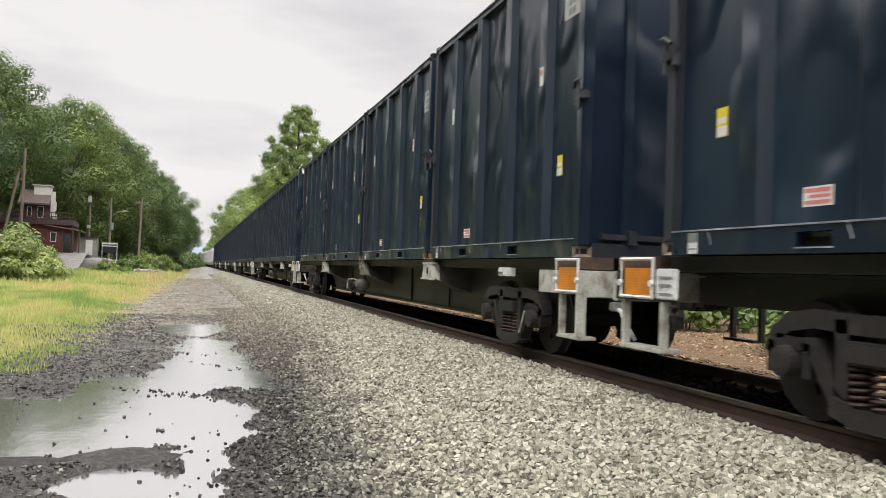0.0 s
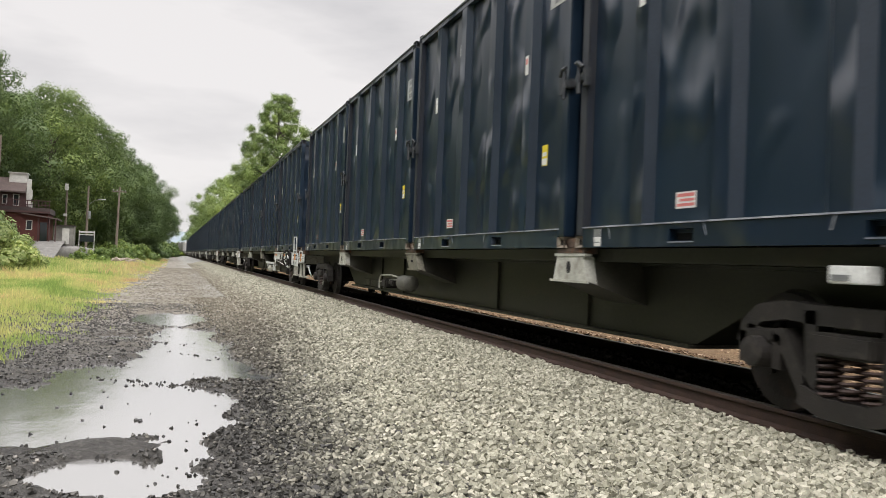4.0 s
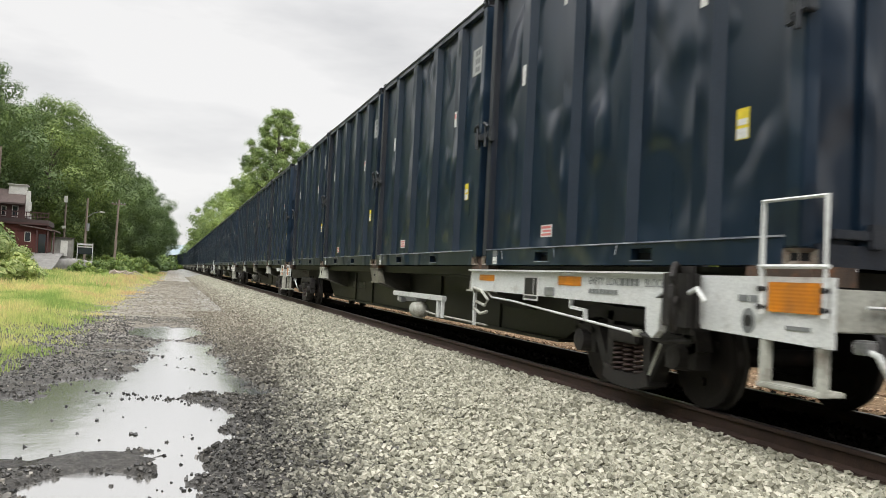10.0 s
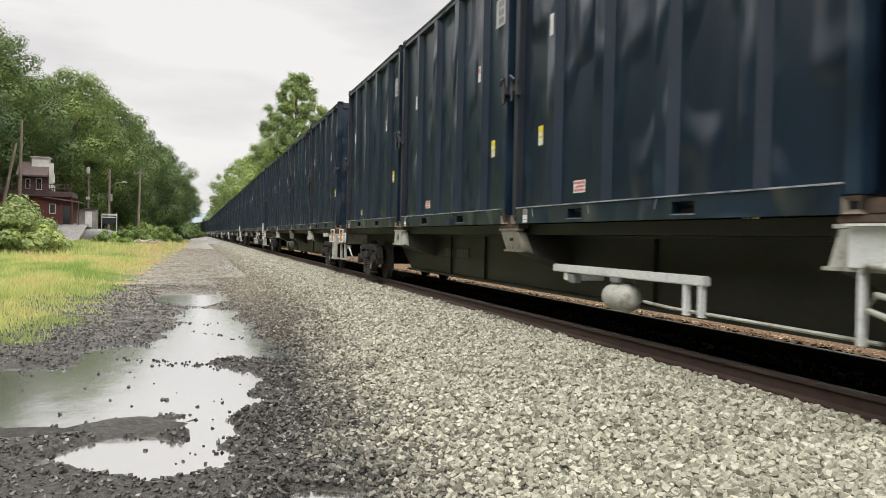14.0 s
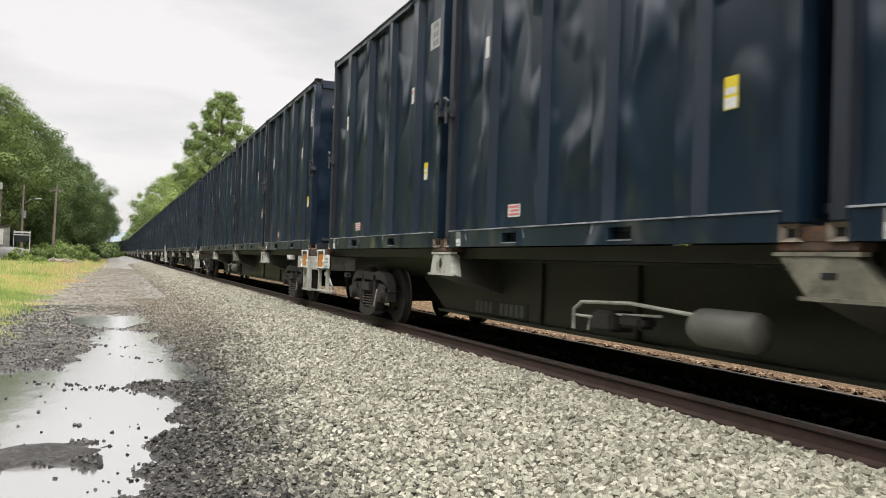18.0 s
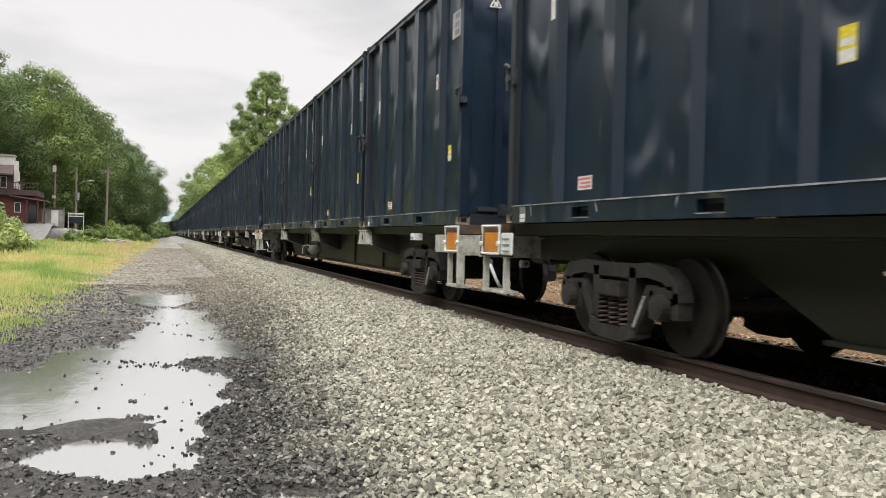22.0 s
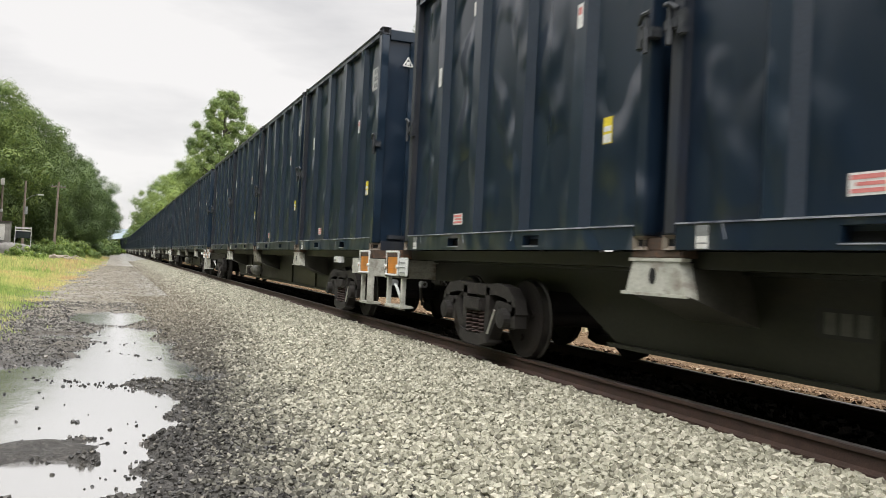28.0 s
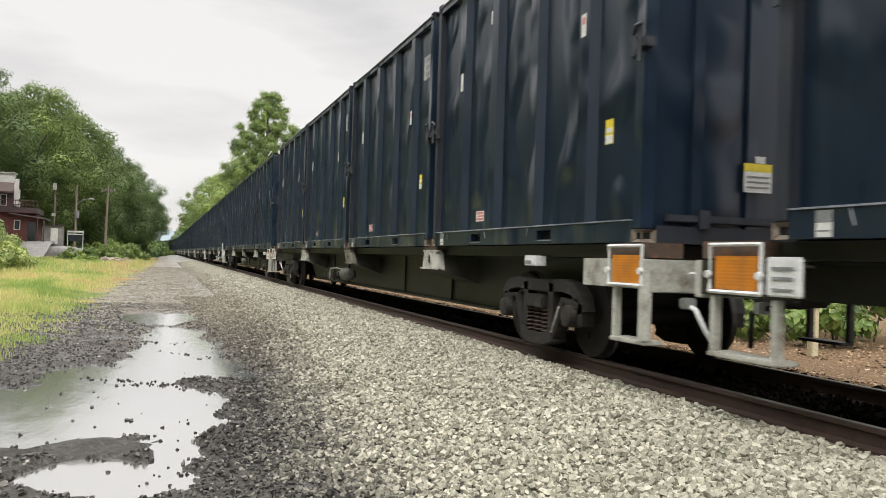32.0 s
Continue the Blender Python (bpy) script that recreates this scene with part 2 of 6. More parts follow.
M["hopper"] = mat("hopper_grey", (0.42, 0.42, 0.42), (0.56, 0.56, 0.55), 0.8, 25.0, 0.55, stain=(0.25, 0.22, 0.2), amount=0.4, stretch=(1, 1, 0.4))
M["rail"] = mat("rusty_rail", (0.040, 0.024, 0.019), (0.075, 0.044, 0.032), 5.0, 90.0, 0.75, 0.1, 0.4)
M["railtop"] = mat("worn_rail_head", (0.06, 0.048, 0.042), (0.10, 0.085, 0.078), 4.0, 40.0, 0.38, 0.7, 0.1)
M["tie"] = mat("creosoted_wood", (0.010, 0.008, 0.007), (0.024, 0.019, 0.016), 2.0, 40.0, 0.95, 0, 0.5, 0.01, stretch=(0.3, 4, 4), spec=0.1)
M["bark"] = mat("bark", (0.05, 0.042, 0.034), (0.11, 0.095, 0.08), 3.0, 20.0, 0.9, 0, 0.7, 0.03, stretch=(3, 3, 0.6))
M["pole"] = mat("weathered_pole", (0.13, 0.10, 0.08), (0.25, 0.205, 0.17), 2.0, 30.0, 0.85, 0, 0.4, stretch=(4, 4, 0.4))
M["galv"] = mat("galvanised", (0.30, 0.31, 0.32), (0.42, 0.43, 0.44), 6.0, 40.0, 0.45, 0.6)
M["brick"] = mat("red_siding", (0.10, 0.030, 0.027), (0.14, 0.045, 0.038), 1.0, 14.0, 0.8, 0, 0.4)
M["maroon"] = mat("dark_red_boards", (0.055, 0.026, 0.026), (0.085, 0.04, 0.038), 1.0, 14.0, 0.75, 0, 0.4)
M["shingle"] = mat("roof_shingle", (0.085, 0.062, 0.058), (0.14, 0.105, 0.096), 1.4, 12.0, 0.85, 0, 0.5)
M["flat_roof"] = mat("tar_roof", (0.045, 0.032, 0.032), (0.07, 0.05, 0.048), 1.0, 12.0, 0.8, 0, 0.4)
M["trim"] = mat("pale_trim", (0.50, 0.49, 0.46), (0.62, 0.61, 0.58), 2.0, 30.0, 0.6)
M["concrete"] = mat("concrete", (0.15, 0.145, 0.135), (0.27, 0.26, 0.245), 1.5, 25.0, 0.85, 0, 0.4, stain=(0.2, 0.19, 0.17))
M["drift"] = mat("bleached_wood", (0.35, 0.29, 0.23), (0.50, 0.44, 0.37), 3.0, 30.0, 0.85, 0, 0.4)
M["tarp"] = mat("orange_red_tarp", (0.38, 0.11, 0.06), (0.48, 0.17, 0.10), 2.0, 20.0, 0.6)
M["cream"] = mat("cream_post", (0.50, 0.44, 0.28), (0.62, 0.56, 0.38), 4.0, 30.0, 0.6)


def glass_dark():
    m, n, l, b = nodes_of("window_glass")
    b.inputs["Base Color"].default_value = (0.02, 0.025, 0.03, 1)
    b.inputs["Roughness"].default_value = 0.08
    return m


M["glass"] = glass_dark()


def leaf_mat(name, stops, rough=0.55):
    m, n, l, b = nodes_of(name)
    geo = n.new("ShaderNodeNewGeometry")
    r = ramp(n, stops)
    l.new(geo.outputs["Random Per Island"], r.inputs[0])
    co = n.new("ShaderNodeTexCoord")
    # broad dark patches in the leaf colour stand for shaded hollows of the crown
    patch = noise_at(n, l, co.outputs["Object"], 0.35, 3.0)
    pr = ramp(n, [(0.3, (0.50, 0.56, 0.58)), (0.7, (1.32, 1.26, 1.05))])
    l.new(patch, pr.inputs[0])
    mul = n.new("ShaderNodeMix")
    mul.data_type, mul.blend_type = "RGBA", "MULTIPLY"
    mul.inputs["Factor"].default_value = 1.0
    l.new(r.outputs[0], mul.inputs["A"])
    l.new(pr.outputs[0], mul.inputs["B"])
    info = n.new("ShaderNodeObjectInfo")
    tone = ramp(n, [(0.0, (0.54, 0.64, 0.70)), (0.5, (0.86, 0.90, 0.90)), (1.0, (1.34, 1.27, 0.98))])
    l.new(info.outputs["Random"], tone.inputs[0])
    mul2 = n.new("ShaderNodeMix")
    mul2.data_type, mul2.blend_type = "RGBA", "MULTIPLY"
    mul2.inputs["Factor"].default_value = 1.0
    l.new(mul.outputs["Result"], mul2.inputs["A"])
    l.new(tone.outputs[0], mul2.inputs["B"])
    mul = mul2
    l.new(mul.outputs["Result"], b.inputs["Base Color"])
    b.inputs["Roughness"].default_value = rough
    tr = n.new("ShaderNodeBsdfTranslucent")
    l.new(mul.outputs["Result"], tr.inputs["Color"])
    mx = n.new("ShaderNodeMixShader")
    mx.inputs[0].default_value = 0.25
    out = n["Material Output"]
    l.new(b.outputs[0], mx.inputs[1])
    l.new(tr.outputs[0], mx.inputs[2])
    l.new(mx.outputs[0], out.inputs[0])
    return m


M["leaf_dark"] = leaf_mat("woodland_leaves", [(0.0, (0.115, 0.175, 0.060)), (0.5, (0.152, 0.222, 0.075)), (1.0, (0.205, 0.275, 0.095))])
M["leaf_mid"] = leaf_mat("cottonwood_leaves", [(0.0, (0.19, 0.27, 0.085)), (0.5, (0.27, 0.36, 0.12)), (1.0, (0.36, 0.44, 0.165))])
M["leaf_bush"] = leaf_mat("knotweed_leaves", [(0.0, (0.22, 0.30, 0.08)), (0.5, (0.38, 0.45, 0.14)), (1.0, (0.56, 0.57, 0.24))])
M["leaf_low"] = leaf_mat("thicket_leaves", [(0.0, (0.11, 0.18, 0.045)), (0.6, (0.19, 0.28, 0.075)), (1.0, (0.30, 0.37, 0.11))])


def stone_mat(name, stops, rough=0.8, grimy=None, spec=0.5):
    """Broken stone; with grimy, stones towards the lane are coated in dark wet silt."""
    m, n, l, b = nodes_of(name)
    geo = n.new("ShaderNodeNewGeometry")
    r = ramp(n, stops)
    l.new(geo.outputs["Random Per Island"], r.inputs[0])
    co = n.new("ShaderNodeTexCoord")
    base = r.outputs[0]
    if grimy:
        sep = n.new("ShaderNodeSeparateXYZ")
        l.new(co.outputs["Object"], sep.inputs[0])
        foot = n.new("ShaderNodeMapRange")
        for key, v in (("From Min", 6.0), ("From Max", 19.0), ("To Min", 1.25), ("To Max", 2.55)):
            foot.inputs[key].default_value = v
        l.new(sep.outputs["Y"], foot.inputs["Value"])
        sub_ = n.new("ShaderNodeMath")
        sub_.operation = "SUBTRACT"
        l.new(sep.outputs["X"], sub_.inputs[0])
        l.new(foot.outputs[0], sub_.inputs[1])
        patch = noise_at(n, l, co.outputs["Object"], 1.4, 4.0, 0.6)
        add = n.new("ShaderNodeMath")
        add.operation = "MULTIPLY_ADD"
        l.new(patch, add.inputs[0])
        add.inputs[1].default_value = 1.4
        l.new(sub_.outputs[0], add.inputs[2])
        jit = n.new("ShaderNodeMath")
        jit.operation = "MULTIPLY_ADD"
        l.new(geo.outputs["Random Per Island"], jit.inputs[0])
        jit.inputs[1].default_value = 0.5
        l.new(add.outputs[0], jit.inputs[2])
        fac = n.new("ShaderNodeMapRange")
        for key, v in (("From Min", 0.35), ("From Max", 1.6)):
            fac.inputs[key].default_value = v
        l.new(jit.outputs[0], fac.inputs["Value"])
        g2 = ramp(n, grimy)
        l.new(geo.outputs["Random Per Island"], g2.inputs[0])
        away = n.new("ShaderNodeMapRange")
        for key, v in (("From Min", 9.0), ("From Max", 23.0)):
            away.inputs[key].default_value = v
        l.new(sep.outputs["Y"], away.inputs["Value"])
        g3 = ramp(n, TRODDEN)
        l.new(geo.outputs["Random Per Island"], g3.inputs[0])
        base = mixed(n, l, fac.outputs[0], mixed(n, l, away.outputs[0], g2.outputs[0], g3.outputs[0]), base)
    g = noise_at(n, l, co.outputs["Object"], 45.0, 4.0)
    gr = ramp(n, [(0.3, (0.72, 0.72, 0.72)), (0.7, (1.15, 1.15, 1.12))])
    l.new(g, gr.inputs[0])
    mul = n.new("ShaderNodeMix")
    mul.data_type, mul.blend_type = "RGBA", "MULTIPLY"
    mul.inputs["Factor"].default_value = 1.0
    l.new(base, mul.inputs["A"])
    l.new(gr.outputs[0], mul.inputs["B"])
    l.new(mul.outputs["Result"], b.inputs["Base Color"])
    b.inputs["Roughness"].default_value = rough
    b.inputs["Specular IOR Level"].default_value = spec
    bumped(n, l, b, [(g, 0.3, 0.006)])
    return m


TRODDEN = [(0.0, (0.118, 0.102, 0.076)), (0.5, (0.215, 0.194, 0.153)), (1.0, (0.36, 0.332, 0.272))]
SILT = [(0.0, (0.020, 0.0195, 0.018)), (0.5, (0.052, 0.050, 0.045)), (0.9, (0.10, 0.096, 0.086)), (1.0, (0.26, 0.245, 0.215))]
M["ballast"] = stone_mat("ballast_stone", [(0.0, (0.19, 0.184, 0.142)), (0.3, (0.315, 0.308, 0.243)), (0.7, (0.425, 0.416, 0.335)), (1.0, (0.53, 0.505, 0.42))], 0.85, SILT)
M["lane_stone"] = stone_mat("worn_lane_stone", TRODDEN, 0.75)
M["litter"] = stone_mat("leaf_litter", [(0.0, (0.10, 0.06, 0.036)), (0.5, (0.27, 0.165, 0.09)), (0.9, (0.46, 0.32, 0.20)), (1.0, (0.60, 0.50, 0.37))], 0.85)
M["wet_stone"] = stone_mat("wet_stone", [(0.0, (0.010, 0.010, 0.010)), (0.7, (0.028, 0.027, 0.025)), (1.0, (0.07, 0.067, 0.06))], 0.35)
# the shade under the train is put into this near-black stone colour
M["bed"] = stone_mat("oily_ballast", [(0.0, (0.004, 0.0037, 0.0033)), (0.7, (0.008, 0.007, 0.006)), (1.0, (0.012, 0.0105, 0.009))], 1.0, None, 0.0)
M["gravel"] = stone_mat("dark_gravel", [(0.0, (0.016, 0.0155, 0.0145)), (0.5, (0.048, 0.046, 0.042)), (0.9, (0.12, 0.114, 0.104)), (1.0, (0.30, 0.28, 0.25))], 0.5)


def grass_mat():
    m, n, l, b = nodes_of("meadow_grass")
    co = n.new("ShaderNodeTexCoord")
    geo = n.new("ShaderNodeNewGeometry")
    patch = noise_at(n, l, co.outputs["Object"], 0.3, 5.0, 0.62, (1.3, 0.5, 1.0))
    sep = n.new("ShaderNodeSeparateXYZ")
    l.new(co.outputs["Object"], sep.inputs[0])
    far = n.new("ShaderNodeMapRange")
    far.inputs["From Min"].default_value, far.inputs["From Max"].default_value = 16.0, 40.0
    far.inputs["To Min"].default_value, far.inputs["To Max"].default_value = -0.14, 0.06
    l.new(sep.outputs["Y"], far.inputs["Value"])
    side = n.new("ShaderNodeMapRange")
    side.inputs["From Min"].default_value, side.inputs["From Max"].default_value = -9.0, -2.0
    side.inputs["To Min"].default_value, side.inputs["To Max"].default_value = -0.42, -0.24
    l.new(sep.outputs["X"], side.inputs["Value"])
    wide = n.new("ShaderNodeMath")
    wide.operation = "MULTIPLY_ADD"
    l.new(patch, wide.inputs[0])
    wide.inputs[1].default_value = 1.55
    l.new(side.outputs[0], wide.inputs[2])
    add = n.new("ShaderNodeMath")
    l.new(wide.outputs[0], add.inputs[0])
    l.new(far.outputs[0], add.inputs[1])
    zone = ramp(n, [(0.34, (0.30, 0.42, 0.12)), (0.46, (0.53, 0.58, 0.21)), (0.58, (0.68, 0.62, 0.28)), (0.72, (0.66, 0.48, 0.26))])
    l.new(add.outputs[0], zone.inputs[0])
    vary = ramp(n, [(0.0, (0.75, 0.78, 0.72)), (1.0, (1.22, 1.2, 1.15))])
    l.new(geo.outputs["Random Per Island"], vary.inputs[0])
    mul = n.new("ShaderNodeMix")
    mul.data_type, mul.blend_type = "RGBA", "MULTIPLY"
    mul.inputs["Factor"].default_value = 1.0
    l.new(zone.outputs[0], mul.inputs["A"])
    l.new(vary.outputs[0], mul.inputs["B"])
    l.new(mul.outputs["Result"], b.inputs["Base Color"])
    b.inputs["Roughness"].default_value = 0.7
    tr = n.new("ShaderNodeBsdfTranslucent")
    l.new(mul.outputs["Result"], tr.inputs["Color"])
    mx = n.new("ShaderNodeMixShader")
    mx.inputs[0].default_value = 0.5
    l.new(b.outputs[0], mx.inputs[1])
    l.new(tr.outputs[0], mx.inputs[2])
    l.new(mx.outputs[0], n["Material Output"].inputs[0])
    return m


M["grass"] = grass_mat()


def ground_mat():
    """Dark wet gravel on the lane, pale ballast dust by the track, soil under grass and leaf litter beyond the line."""
    m, n, l, b = nodes_of("ground_soil")
    co = n.new("ShaderNodeTexCoord")
    c = co.outputs["Object"]
    sep = n.new("ShaderNodeSeparateXYZ")
    l.new(c, sep.inputs[0])
    fine = noise_at(n, l, c, 22.0, 6.0, 0.7)
    grit = noise_at(n, l, c, 70.0, 3.0, 0.6)
    broad = noise_at(n, l, c, 0.45, 5.0, 0.6)

    def edge(socket, at, width, wobble=0.0, source=None):
        v = socket
        if wobble:
            ma = n.new("ShaderNodeMath")
            ma.operation = "MULTIPLY_ADD"
            l.new(source, ma.inputs[0])
            ma.inputs[1].default_value = wobble
            l.new(socket, ma.inputs[2])
            v = ma.outputs[0]
        mr = n.new("ShaderNodeMapRange")
        mr.inputs["From Min"].default_value, mr.inputs["From Max"].default_value = at - width, at + width
        l.new(v, mr.inputs["Value"])
        return mr.outputs[0]

    lane = ramp(n, [(0.30, (0.016, 0.0145, 0.0125)), (0.52, (0.047, 0.043, 0.037)), (0.66, (0.11, 0.102, 0.09)), (0.8, (0.30, 0.28, 0.25))])
    l.new(fine, lane.inputs[0])
    dry = ramp(n, [(0.30, (0.105, 0.091, 0.069)), (0.52, (0.225, 0.203, 0.160)), (0.75, (0.39, 0.358, 0.295))])
    l.new(fine, dry.inputs[0])
    col = mixed(n, l, edge(sep.outputs["Y"], 21.0, 6.0, 8.0, broad), lane.outputs[0], dry.outputs[0])
    pools = noise_at(n, l, c, 1.25, 5.0, 0.62, (0.55, 1.5, 1.0))
    soak = ramp(n, [(0.50, (1, 1, 1)), (0.60, (0.58, 0.55, 0.51)), (0.72, (0.42, 0.39, 0.36))])
    l.new(pools, soak.inputs[0])
    soaked = n.new("ShaderNodeMix")
    soaked.data_type, soaked.blend_type = "RGBA", "MULTIPLY"
    soaked.inputs["Factor"].default_value = 1.0
    l.new(col, soaked.inputs["A"])
    l.new(soak.outputs[0], soaked.inputs["B"])
    col = soaked.outputs["Result"]
    pale = ramp(n, [(0.3, (0.14, 0.14, 0.13)), (0.5, (0.30, 0.30, 0.275)), (0.75, (0.46, 0.45, 0.42))])
    l.new(fine, pale.inputs[0])
    # darker ground below the near stones, painting the shade between them
    gap_shade = ramp(n, [(0.3, (0.09, 0.086, 0.07)), (0.6, (0.20, 0.193, 0.158)), (0.8, (0.32, 0.31, 0.262))])
    l.new(fine, gap_shade.inputs[0])
    pale = mixed(n, l, edge(sep.outputs["Y"], 26.0, 8.0), gap_shade.outputs[0], pale.outputs[0])
    col = mixed(n, l, edge(sep.outputs["X"], 2.0, 0.9, 0.8, fine), col, pale)
    soil = ramp(n, [(0.3, (0.06, 0.075, 0.025)), (0.6, (0.13, 0.13, 0.05)), (0.8, (0.20, 0.15, 0.07))])
    l.new(fine, soil.inputs[0])
    inv = n.new("ShaderNodeMath")
    inv.operation = "MULTIPLY"
    inv.inputs[1].default_value = -1.0
    l.new(sep.outputs["X"], inv.inputs[0])
    col = mixed(n, l, edge(inv.outputs[0], 3.2, 0.5, 1.4, broad), col, soil.outputs[0])
    # the ground below the train carries its shade as a near-black colour
    shaded_bed = ramp(n, [(0.3, (0.004, 0.0036, 0.003)), (0.7, (0.017, 0.015, 0.0125))])
    l.new(fine, shaded_bed.inputs[0])
    col = mixed(n, l, edge(sep.outputs["X"], 4.75, 0.12), col, shaded_bed.outputs[0])
    litter = ramp(n, [(0.3, (0.075, 0.052, 0.034)), (0.5, (0.19, 0.132, 0.083)), (0.66, (0.32, 0.235, 0.152)), (0.78, (0.50, 0.40, 0.29))])
    l.new(fine, litter.inputs[0])
    col = mixed(n, l, edge(sep.outputs["X"], 7.15, 0.2, 0.4, fine), col, litter.outputs[0])
    l.new(col, b.inputs["Base Color"])
    wet = n.new("ShaderNodeMapRange")
    wet.inputs["From Min"].default_value, wet.inputs["From Max"].default_value = 0.35, 0.6
    wet.inputs["To Min"].default_value, wet.inputs["To Max"].default_value = 0.30, 0.8
    l.new(broad, wet.inputs["Value"])
    dull = n.new("ShaderNodeMapRange")
    for key, v in (("From Min", 0.50), ("From Max", 0.60), ("To Min", 1.0), ("To Max", 0.45)):
        dull.inputs[key].default_value = v
    l.new(pools, dull.inputs["Value"])
    rgh = n.new("ShaderNodeMath")
    rgh.operation = "MULTIPLY"
    l.new(wet.outputs[0], rgh.inputs[0])
    l.new(dull.outputs[0], rgh.inputs[1])
    matt = n.new("ShaderNodeMath")
    matt.operation, matt.use_clamp = "ADD", True
    l.new(rgh.outputs[0], matt.inputs[0])
    l.new(edge(sep.outputs["X"], 4.4, 0.3), matt.inputs[1])
    l.new(matt.outputs[0], b.inputs["Roughness"])
    dry_spec = n.new("ShaderNodeMapRange")
    for key, v in (("From Min", 4.1), ("From Max", 4.7), ("To Min", 0.5), ("To Max", 0.0)):
        dry_spec.inputs[key].default_value = v
    l.new(sep.outputs["X"], dry_spec.inputs["Value"])
    l.new(dry_spec.outputs[0], b.inputs["Specular IOR Level"])
    bumped(n, l, b, [(fine, 0.9, 0.05), (grit, 0.7, 0.012)])
    return m


M["ground"] = ground_mat()


def water_mat():
    """Still muddy water: silt colour below, a mirror at low angles."""
    m, n, l, b = nodes_of("puddle_water")
    co = n.new("ShaderNodeTexCoord")
    ripple = noise_at(n, l, co.outputs["Object"], 4.5, 3.0, 0.55, (1.0, 0.45, 1.0))
    silt = noise_at(n, l, co.outputs["Object"], 0.8, 5.0, 0.6)
    r = ramp(n, [(0.35, (0.10, 0.094, 0.078)), (0.65, (0.16, 0.150, 0.128))])
    l.new(silt, r.inputs[0])
    l.new(r.outputs[0], b.inputs["Base Color"])
    b.inputs["Roughness"].default_value = 0.05
    gl = n.new("ShaderNodeBsdfGlossy")
    gl.inputs["Roughness"].default_value = 0.13
    gl.inputs["Color"].default_value = (0.97, 0.97, 0.97, 1)
    bp = n.new("ShaderNodeBump")
    bp.inputs["Strength"].default_value, bp.inputs["Distance"].default_value = 0.18, 0.015
    l.new(ripple, bp.inputs["Height"])
    l.new(bp.outputs[0], gl.inputs["Normal"])
    l.new(bp.outputs[0], b.inputs["Normal"])
    lw = n.new("ShaderNodeLayerWeight")
    lw.inputs["Blend"].default_value = 0.5
    fr = ramp(n, [(0.35, (0.08, 0.08, 0.08)), (0.75, (0.74, 0.74, 0.74)), (0.95, (0.86, 0.86, 0.86))])
    l.new(lw.outputs["Facing"], fr.inputs[0])
    mx = n.new("ShaderNodeMixShader")
    l.new(fr.outputs[0], mx.inputs[0])
    l.new(b.outputs[0], mx.inputs[1])
    l.new(gl.outputs[0], mx.inputs[2])
    l.new(mx.outputs[0], n["Material Output"].inputs[0])
    return m


M["water"] = water_mat()


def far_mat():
    """Wooded hills, with two miles of haze put into their pale blue-grey colour."""
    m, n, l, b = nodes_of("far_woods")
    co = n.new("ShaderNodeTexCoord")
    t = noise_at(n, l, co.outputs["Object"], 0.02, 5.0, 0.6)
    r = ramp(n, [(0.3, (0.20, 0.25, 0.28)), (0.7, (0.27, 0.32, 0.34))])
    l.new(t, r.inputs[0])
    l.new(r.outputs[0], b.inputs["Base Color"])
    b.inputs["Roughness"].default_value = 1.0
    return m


M["leaf_far"] = far_mat()

# ---- mesh helpers ----
def part(name, bm, material, parent=None, label="", smooth=False):
    me = bpy.data.meshes.new(name)
    bm.normal_update()
    bm.to_mesh(me)
    bm.free()
    me.materials.append(M[material])
    if smooth:
        for p in me.polygons:
            p.use_smooth = True
    ob = new(name, me)
    if parent:
        ob.parent = parent
    if label:
        ob["label"] = label
    return ob


def thing(name, label, category, group="", kind=""):
    return tagged(new(name), label, category, group, kind)


def box(bm, x0, x1, y0, y1, z0, z1, bevel=0.0, m=None):
    v = [bm.verts.new((x, y, z)) for x in (x0, x1) for y in (y0, y1) for z in (z0, z1)]
    f = [bm.faces.new([v[k] for k in q]) for q in ((0, 1, 3, 2), (4, 6, 7, 5), (0, 4, 5, 1), (2, 3, 7, 6), (0, 2, 6, 4), (1, 5, 7, 3))]
    if bevel:
        bmesh.ops.bevel(bm, geom=list({e for q in f for e in q.edges}), offset=bevel, segments=2, affect="EDGES")
    if m is not None and not bevel:
        for q in v:
            q.co = m @ q.co
    return bm


def boxes(*rows, bevel=0.0):
    bm = bmesh.new()
    for r in rows:
        if bevel:
            one = bmesh.new()
            box(one, *r, bevel=bevel)
            me = bpy.data.meshes.new("tmp")
            one.to_mesh(me)
            bm.from_mesh(me)
            one.free()
            bpy.data.meshes.remove(me)
        else:
            box(bm, *r)
    return bm


def tube(points, r, sides=8, bm=None, cap=True, radii=None):
    bm = bm or bmesh.new()
    pts = [Vector(p) for p in points]
    rings = []
    for k, p in enumerate(pts):
        d = (pts[min(k + 1, len(pts) - 1)] - pts[max(k - 1, 0)]).normalized()
        a = d.cross(Vector((0, 0, 1)) if abs(d.z) < 0.9 else Vector((1, 0, 0))).normalized()
        b = d.cross(a)
        rr = radii[k] if radii else r
        rings.append([bm.verts.new(p + rr * (math.cos(2 * math.pi * i / sides) * a + math.sin(2 * math.pi * i / sides) * b)) for i in range(sides)])
    for q, s in zip(rings, rings[1:]):
        for i in range(sides):
            bm.faces.new((q[i], q[(i + 1) % sides], s[(i + 1) % sides], s[i]))
    if cap:
        bm.faces.new(rings[0][::-1])
        bm.faces.new(rings[-1])
    return bm


